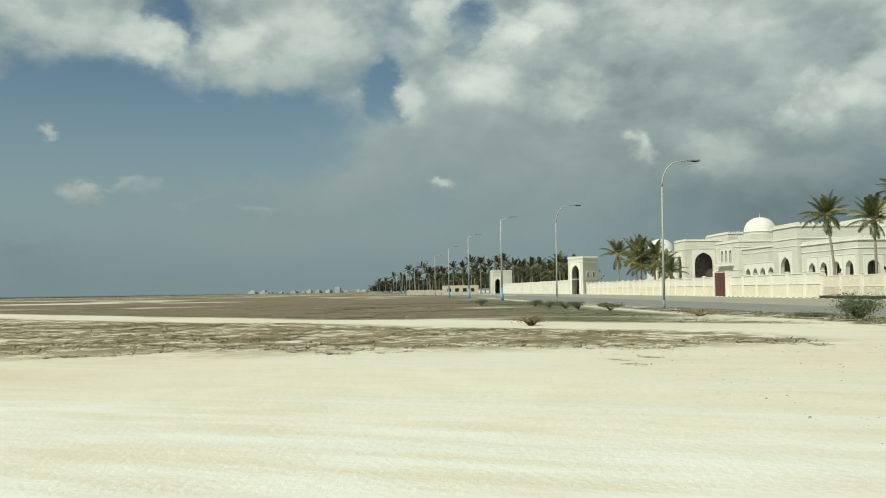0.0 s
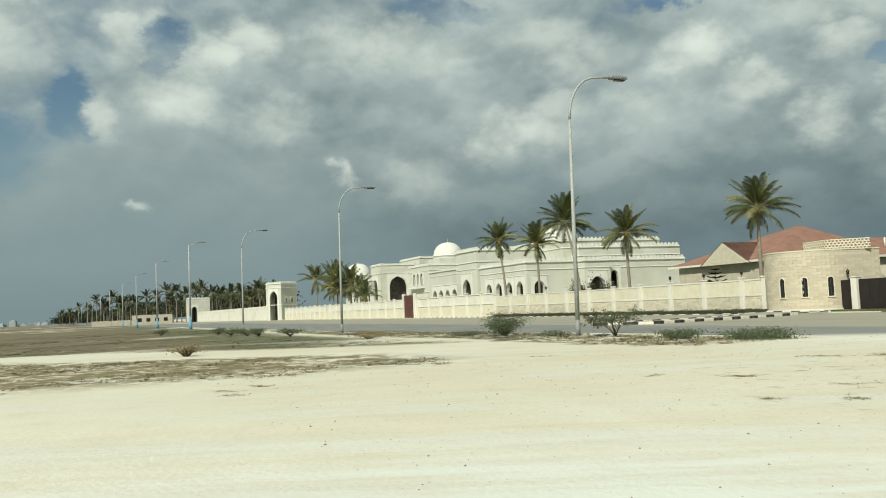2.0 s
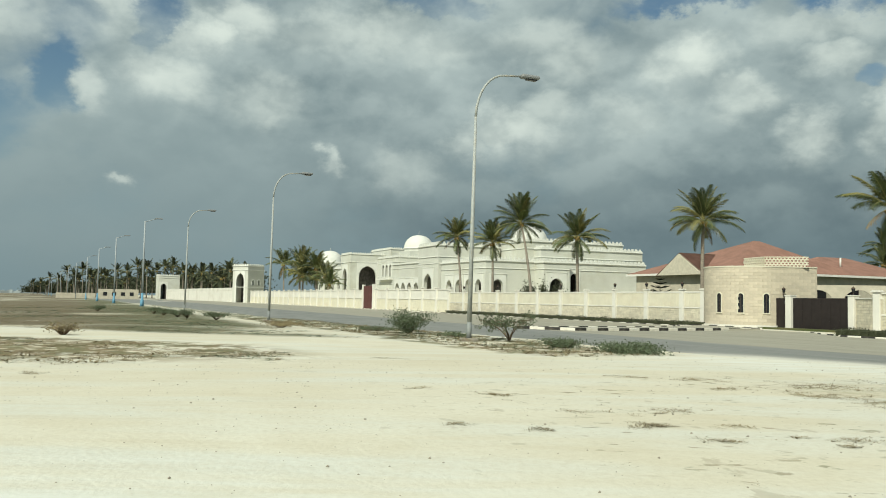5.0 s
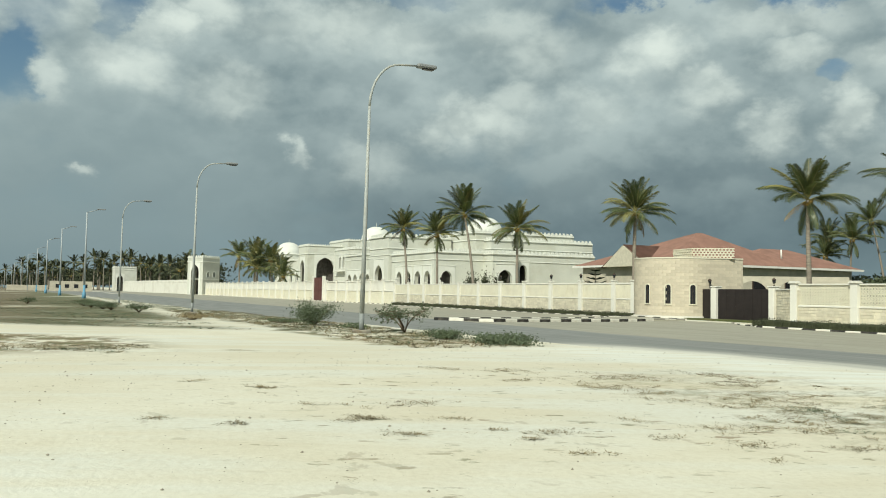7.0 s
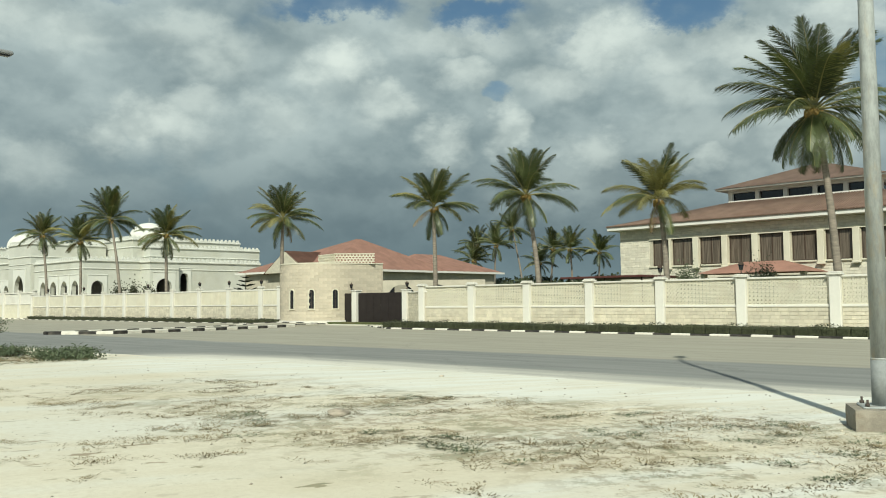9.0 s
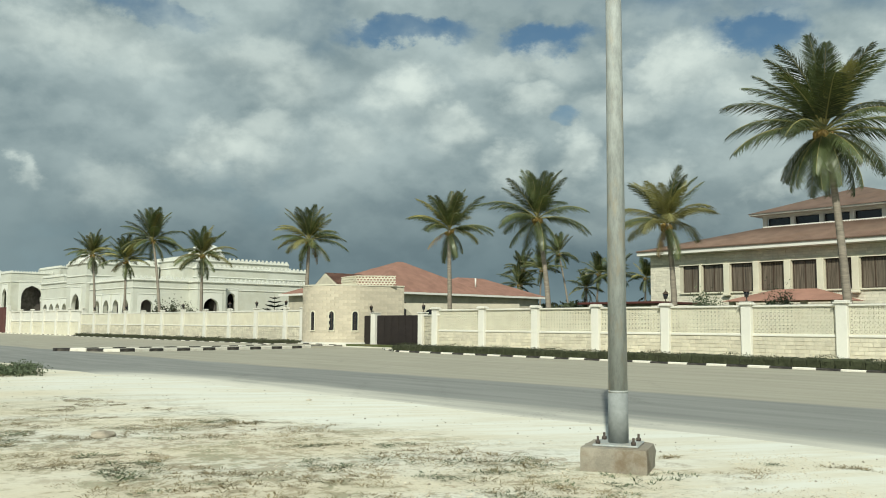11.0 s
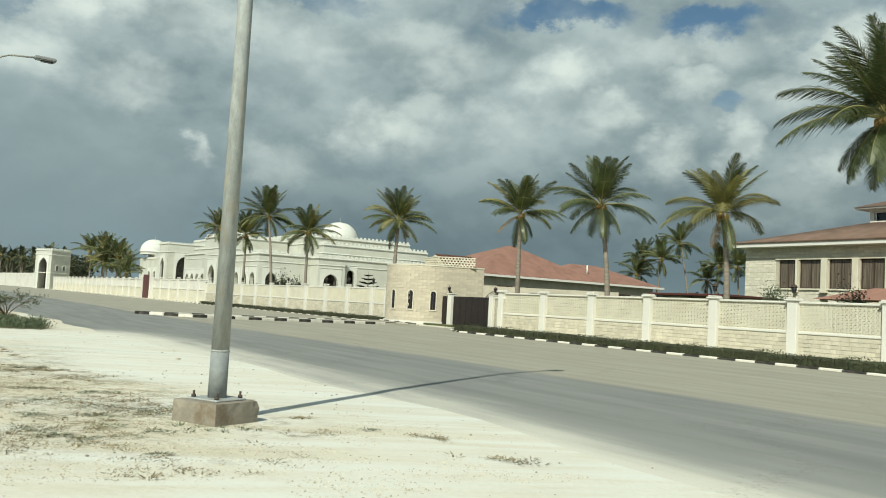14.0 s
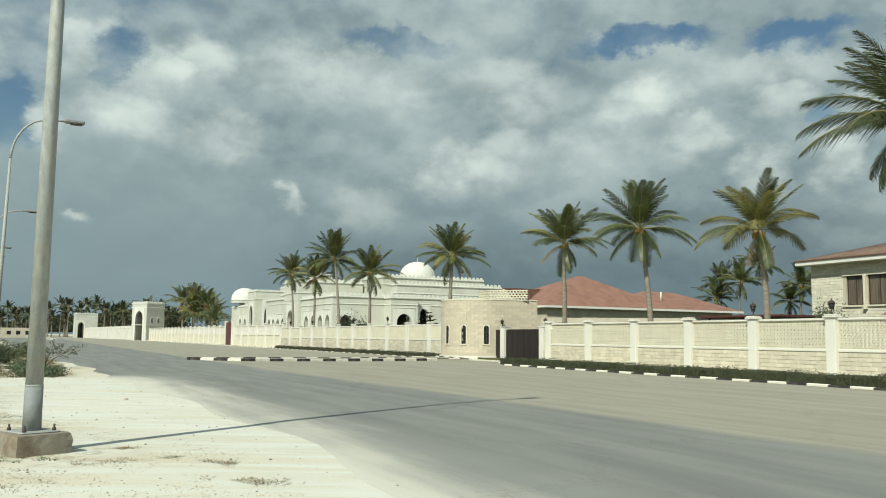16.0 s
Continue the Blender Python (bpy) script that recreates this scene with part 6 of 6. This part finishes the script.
def mats(rows, each, seed):
    """Spots gathered into ragged oval mats that thin out to their edges."""
    rnd, out = random.Random(seed), []
    for x, y, r in rows:
        turn = rnd.uniform(0.2, 2.2)
        for _ in range(int(each * r / 0.3)):
            u, v = rnd.gauss(0, 0.7) * r, rnd.gauss(0, 0.34) * r
            out.append((x + u * math.cos(turn) - v * math.sin(turn), y + u * math.sin(turn) + v * math.cos(turn), rnd.uniform(0.3, 1.15)))
    return out


patchy = lambda x, y, r: lumpy(x, y, 0.9, 0.12) and y < -32.5 - (38.8 - x) * 0.1
tufts("sand_weeds", "flat grey-green weeds on pale sand", GREENGRASS, mats(GREEN_MATS, 38, 313) + scatter(260, 319, 32, 40.6, -36.6, -32.0, lambda x, y, r: patchy(x, y, r) and lumpy(x, y, 1.4, 0.3), 0.6, 1.3), 40, 0.075, 314, 0.8)
tufts("sand_grass", "flat dry brown weeds on pale sand", DRYGRASS, mats(BROWN_MATS + FIELD_MATS, 42, 323) + scatter(3000, 315, 27, 41.5, -37.6, -31.6, patchy, 0.35, 1.2), 24, 0.075, 316, 0.72)
tufts("scattered_tufts", "scattered dry tufts on pale sand", DRYGRASS, scatter(900, 317, 19, 42, -46, -31.5, lambda x, y, r: lumpy(x, y * 1.3, 0.55, 0.18)), 16, 0.06, 318, 0.95)


tufts("base_weeds", "green weeds growing against a lamp footing", GREENGRASS, [(39.2 + 0.30 * math.cos(i), -32.55 + 0.35 * math.sin(2.3 * i), 0.8) for i in range(16)], 30, 0.085, 319, 0.5)


def stones():
    rnd = random.Random(330)
    verts, faces = [], []
    for _ in range(3000):
        x, y = rnd.uniform(18, 46), rnd.uniform(-50, -28.5)
        s = min(0.005 * rnd.paretovariate(2.2), 0.02)
        z, o = height(x, y), len(verts)
        pts = [Vector((rnd.uniform(0.7, 1.2) * a, rnd.uniform(0.7, 1.2) * b, rnd.uniform(0.5, 0.8) * c)) * s for a, b, c in ((1, 0, 0), (0, 1, 0), (-1, 0, 0), (0, -1, 0), (0, 0, 1), (0, 0, -1))]
        verts += [(x + p.x, y + p.y, z + p.z + s * 0.2) for p in pts]
        faces += [(o + a, o + b, o + c) for a, b, c in ((0, 1, 4), (1, 2, 4), (2, 3, 4), (3, 0, 4), (1, 0, 5), (2, 1, 5), (3, 2, 5), (0, 3, 5))]
    me = bpy.data.meshes.new("pebbles")
    me.from_pydata(verts, [], faces)
    me.materials.append(STONECHIP)
    tagged(new("pebbles", me), "small grey and brown pebbles on sand", "pebbles", kind="stuff")
    rnd, verts, faces = random.Random(331), [], []
    while len(verts) < 6 * 17000:
        x, y = rnd.uniform(31, 42.5), rnd.uniform(-37, -29.8)
        if not lumpy(x, y, 0.8, -0.35 + 0.3 * abs(y + 33.8 - 0.22 * (x - 37))):
            continue
        s = min(0.0035 * rnd.paretovariate(2.4), 0.012)
        z, o = height(x, y), len(verts)
        pts = [Vector((rnd.uniform(0.6, 1.3) * a, rnd.uniform(0.6, 1.3) * b, rnd.uniform(0.5, 0.9) * c)) * s for a, b, c in ((1, 0, 0), (0, 1, 0), (-1, 0, 0), (0, -1, 0), (0, 0, 1), (0, 0, -1))]
        verts += [(x + p.x, y + p.y, z + p.z + s * 0.25) for p in pts]
        faces += [(o + a, o + b, o + c) for a, b, c in ((0, 1, 4), (1, 2, 4), (2, 3, 4), (3, 0, 4), (1, 0, 5), (2, 1, 5), (3, 2, 5), (0, 3, 5))]
    me = bpy.data.meshes.new("gravel")
    me.from_pydata(verts, [], faces)
    me.materials.append(GRIT)
    tagged(new("gravel", me), "crumbled pale coral gravel among weeds", "gravel", kind="stuff")
    for n, (x, y, s) in enumerate(((33.3, -35.4, 0.13), (30.5, -30.6, 0.05), (28.8, -33.6, 0.05))):
        bm = bmesh.new()
        bmesh.ops.create_icosphere(bm, subdivisions=3, radius=s)
        for v in bm.verts:
            v.co *= 1 + 0.35 * noise.noise(v.co / s * 1.3 + Vector((n, 0, 0)))
            v.co.z *= 0.45
        ob = part("rock", bm, STONECHIP)
        ob.location = (x, y, height(x, y) + s * 0.18)
        tagged(ob, "pale weathered rock lying on sand", "rock")


stones()


# ---- far palms, ruin, sea and town ----
def bearing(az, far):
    """A place seen from the sand bank, by compass angle and distance."""
    return 39.1 + far * math.cos(radians(az)), -50.0 + far * math.sin(radians(az))


GROVE = [(171.0, 430, 17, 19), (171.6, 470, 18, 17), (172.2, 440, 19, 16), (172.8, 480, 20, 18), (173.4, 460, 19, 15), (174.0, 490, 22, 17), (174.5, 470, 20, 15), (175.0, 500, 22, 16),
         (175.6, 480, 21, 16), (176.2, 520, 20, 15), (176.8, 500, 18, 15), (177.4, 540, 17, 15), (178.0, 560, 19, 16), (178.6, 590, 20, 15), (179.0, 560, 19, 16), (179.4, 600, 21, 16),
         (179.9, 640, 22, 16), (180.3, 620, 19, 15), (180.8, 700, 18, 15), (181.3, 760, 17, 14), (181.8, 850, 18, 14), (182.2, 900, 17, 14), (170.4, 400, 17, 17), (169.6, 380, 15, 16)]
for i, (az, far, h, s) in enumerate(GROVE):
    x, y = bearing(az, far)
    coconut_palm(x, y, h * random.uniform(0.58, 0.92), (random.uniform(-1.5, 1.5), 0), 400 + i, s / 9.0, 0.0, 13, "dark green coconut palm in a distant grove", "distant palm grove", thick=1.5, far=True)
    for j in range(2):
        az2, far2 = az + random.uniform(-0.35, 0.35), far * random.uniform(1.0, 1.12)
        x, y = bearing(az2, far2)
        coconut_palm(x, y, h * random.uniform(0.35, 0.75), (random.uniform(-1.5, 1.5), 0), 450 + 2 * i + j, s / 9.5, 0.0, 10, "dark green coconut palm in a distant grove", "distant palm grove", thick=1.5, far=True)
# palms inside the palace wall
for i, (x, y, h, s) in enumerate(((-213, 9, 13.0, 1.7), (-190, 8, 11.2, 1.7), (-182, 7, 11.8, 1.7), (-176, 9, 10.5, 1.6), (-186, 12, 9.0, 1.6), (-170, 10, 8.0, 1.4), (-205, 12, 9.5, 1.5), (-160, 8, 5.5, 1.2), (-178, 6, 8.2, 1.5))):
    coconut_palm(x, y, h * 0.88, (random.uniform(-1, 1), 0), 500 + i, s, 0.35, 16, "bushy coconut palm inside the palace wall", "palace palms", thick=1.3)


def tree_mass(name, spots, label, seed):
    rnd = random.Random(seed)
    bm = bmesh.new()
    for x, y, r, h in spots:
        leaf_cloud(bm, 1100, lambda q: (x + q.gauss(0, r * 0.45), y + q.gauss(0, r * 0.45), max(0.2, h * (0.25 + 0.7 * q.random() * (1 - 0.3 * q.random())))), r * 0.16, rnd)
    return tagged(part(name, bm, FARWOOD, keep=False), label, "trees", kind="stuff")


tree_mass("far_trees", [(*bearing(169.4 + 0.32 * i, 470 + 12 * i), 11, (15.0 if i < 28 else 11.0) + 3.0 * math.sin(i * 1.7)) for i in range(41)], "dark distant trees along the coast road", 601)
tree_mass("garden_trees", [(-64 + 4.2 * i, 76 + 3 * math.sin(i), 4.5, 5.0 + 1.2 * math.sin(i * 2.1)) for i in range(13)] + [(-46 + 5 * i, 64, 3.5, 4.6) for i in range(4)], "dark green garden trees behind the houses", 602)


def ruin():
    x, y = bearing(178.4, 330)
    r = base("low_building", pose(x, y, -0.1, 0, 0, 88), "low plain beige roadside building with square dark openings", "building")
    bm = bmesh.new()
    arched_wall(bm, 14.0, 0, 3.6, [], 0.3)
    box(bm, 0, 14, 0.3, 5.0, 0, 3.4)
    part("wall", bm, HOUSEWALL, r)
    for i in range(4):
        bm = bmesh.new()
        soft_box(bm, 2.0 + 3.0 * i, 3.4 + 3.0 * i, -0.06, 0.05, 1.2, 2.5, 0.03)
        part("opening", bm, GLASS, r)
    bm = bmesh.new()
    for i in range(2):
        soft_box(bm, -13.5 + 6.6 * i, -7.1 + 6.6 * i, 0, 0.4, 0, 2.0, 0.05)
    part("side_wall", bm, HOUSEWALL, r)


ruin()
WATER = material("sea_water", (0.035, 0.075, 0.095), rough=0.35, vary=0.2, scale=0.02, grain=0.2, bump=0.2, spec=0.5)
bm = bmesh.new()
bm.faces.new([bm.verts.new(p) for p in ((-4400, -4400, 0.25), (-520, -4400, 0.25), (-520, -620, 0.25), (-900, -420, 0.25), (-2200, -420, 0.25), (-4400, -330, 0.25))])
tagged(part("water", bm, WATER, keep=False), "grey-blue sea along the far shore", "sea", kind="structure")
# Distance haze is mixed into this base colour; no haze fills the air.
TOWN = material("haze_tinted_far_buildings", (0.33, 0.37, 0.375), vary=0.12, scale=0.02, grain=0.2, bump=0.0, by_object=0.15)
rnd = random.Random(611)
for i in range(46):
    az = rnd.uniform(182.3, 190.5)
    far = rnd.uniform(2300, 2900)
    x, y = bearing(az, far)
    w, h = rnd.uniform(10, 26), rnd.uniform(3, 8) + (9 if abs(az - 185.0) < 0.35 else 0)
    b = base("far_building", pose(x, y, 0, 0, 0, rnd.uniform(-20, 20)), "building in the distant town, haze put into its pale colour", "building", "distant town")
    bm = bmesh.new()
    soft_box(bm, -w / 2, w / 2, -w / 3, w / 3, 0, h, 0.3)
    soft_box(bm, -w / 5, w / 5, -w / 6, w / 6, h - 0.2, h + rnd.uniform(1, 3.5), 0.2)
    part("block", bm, TOWN, b)
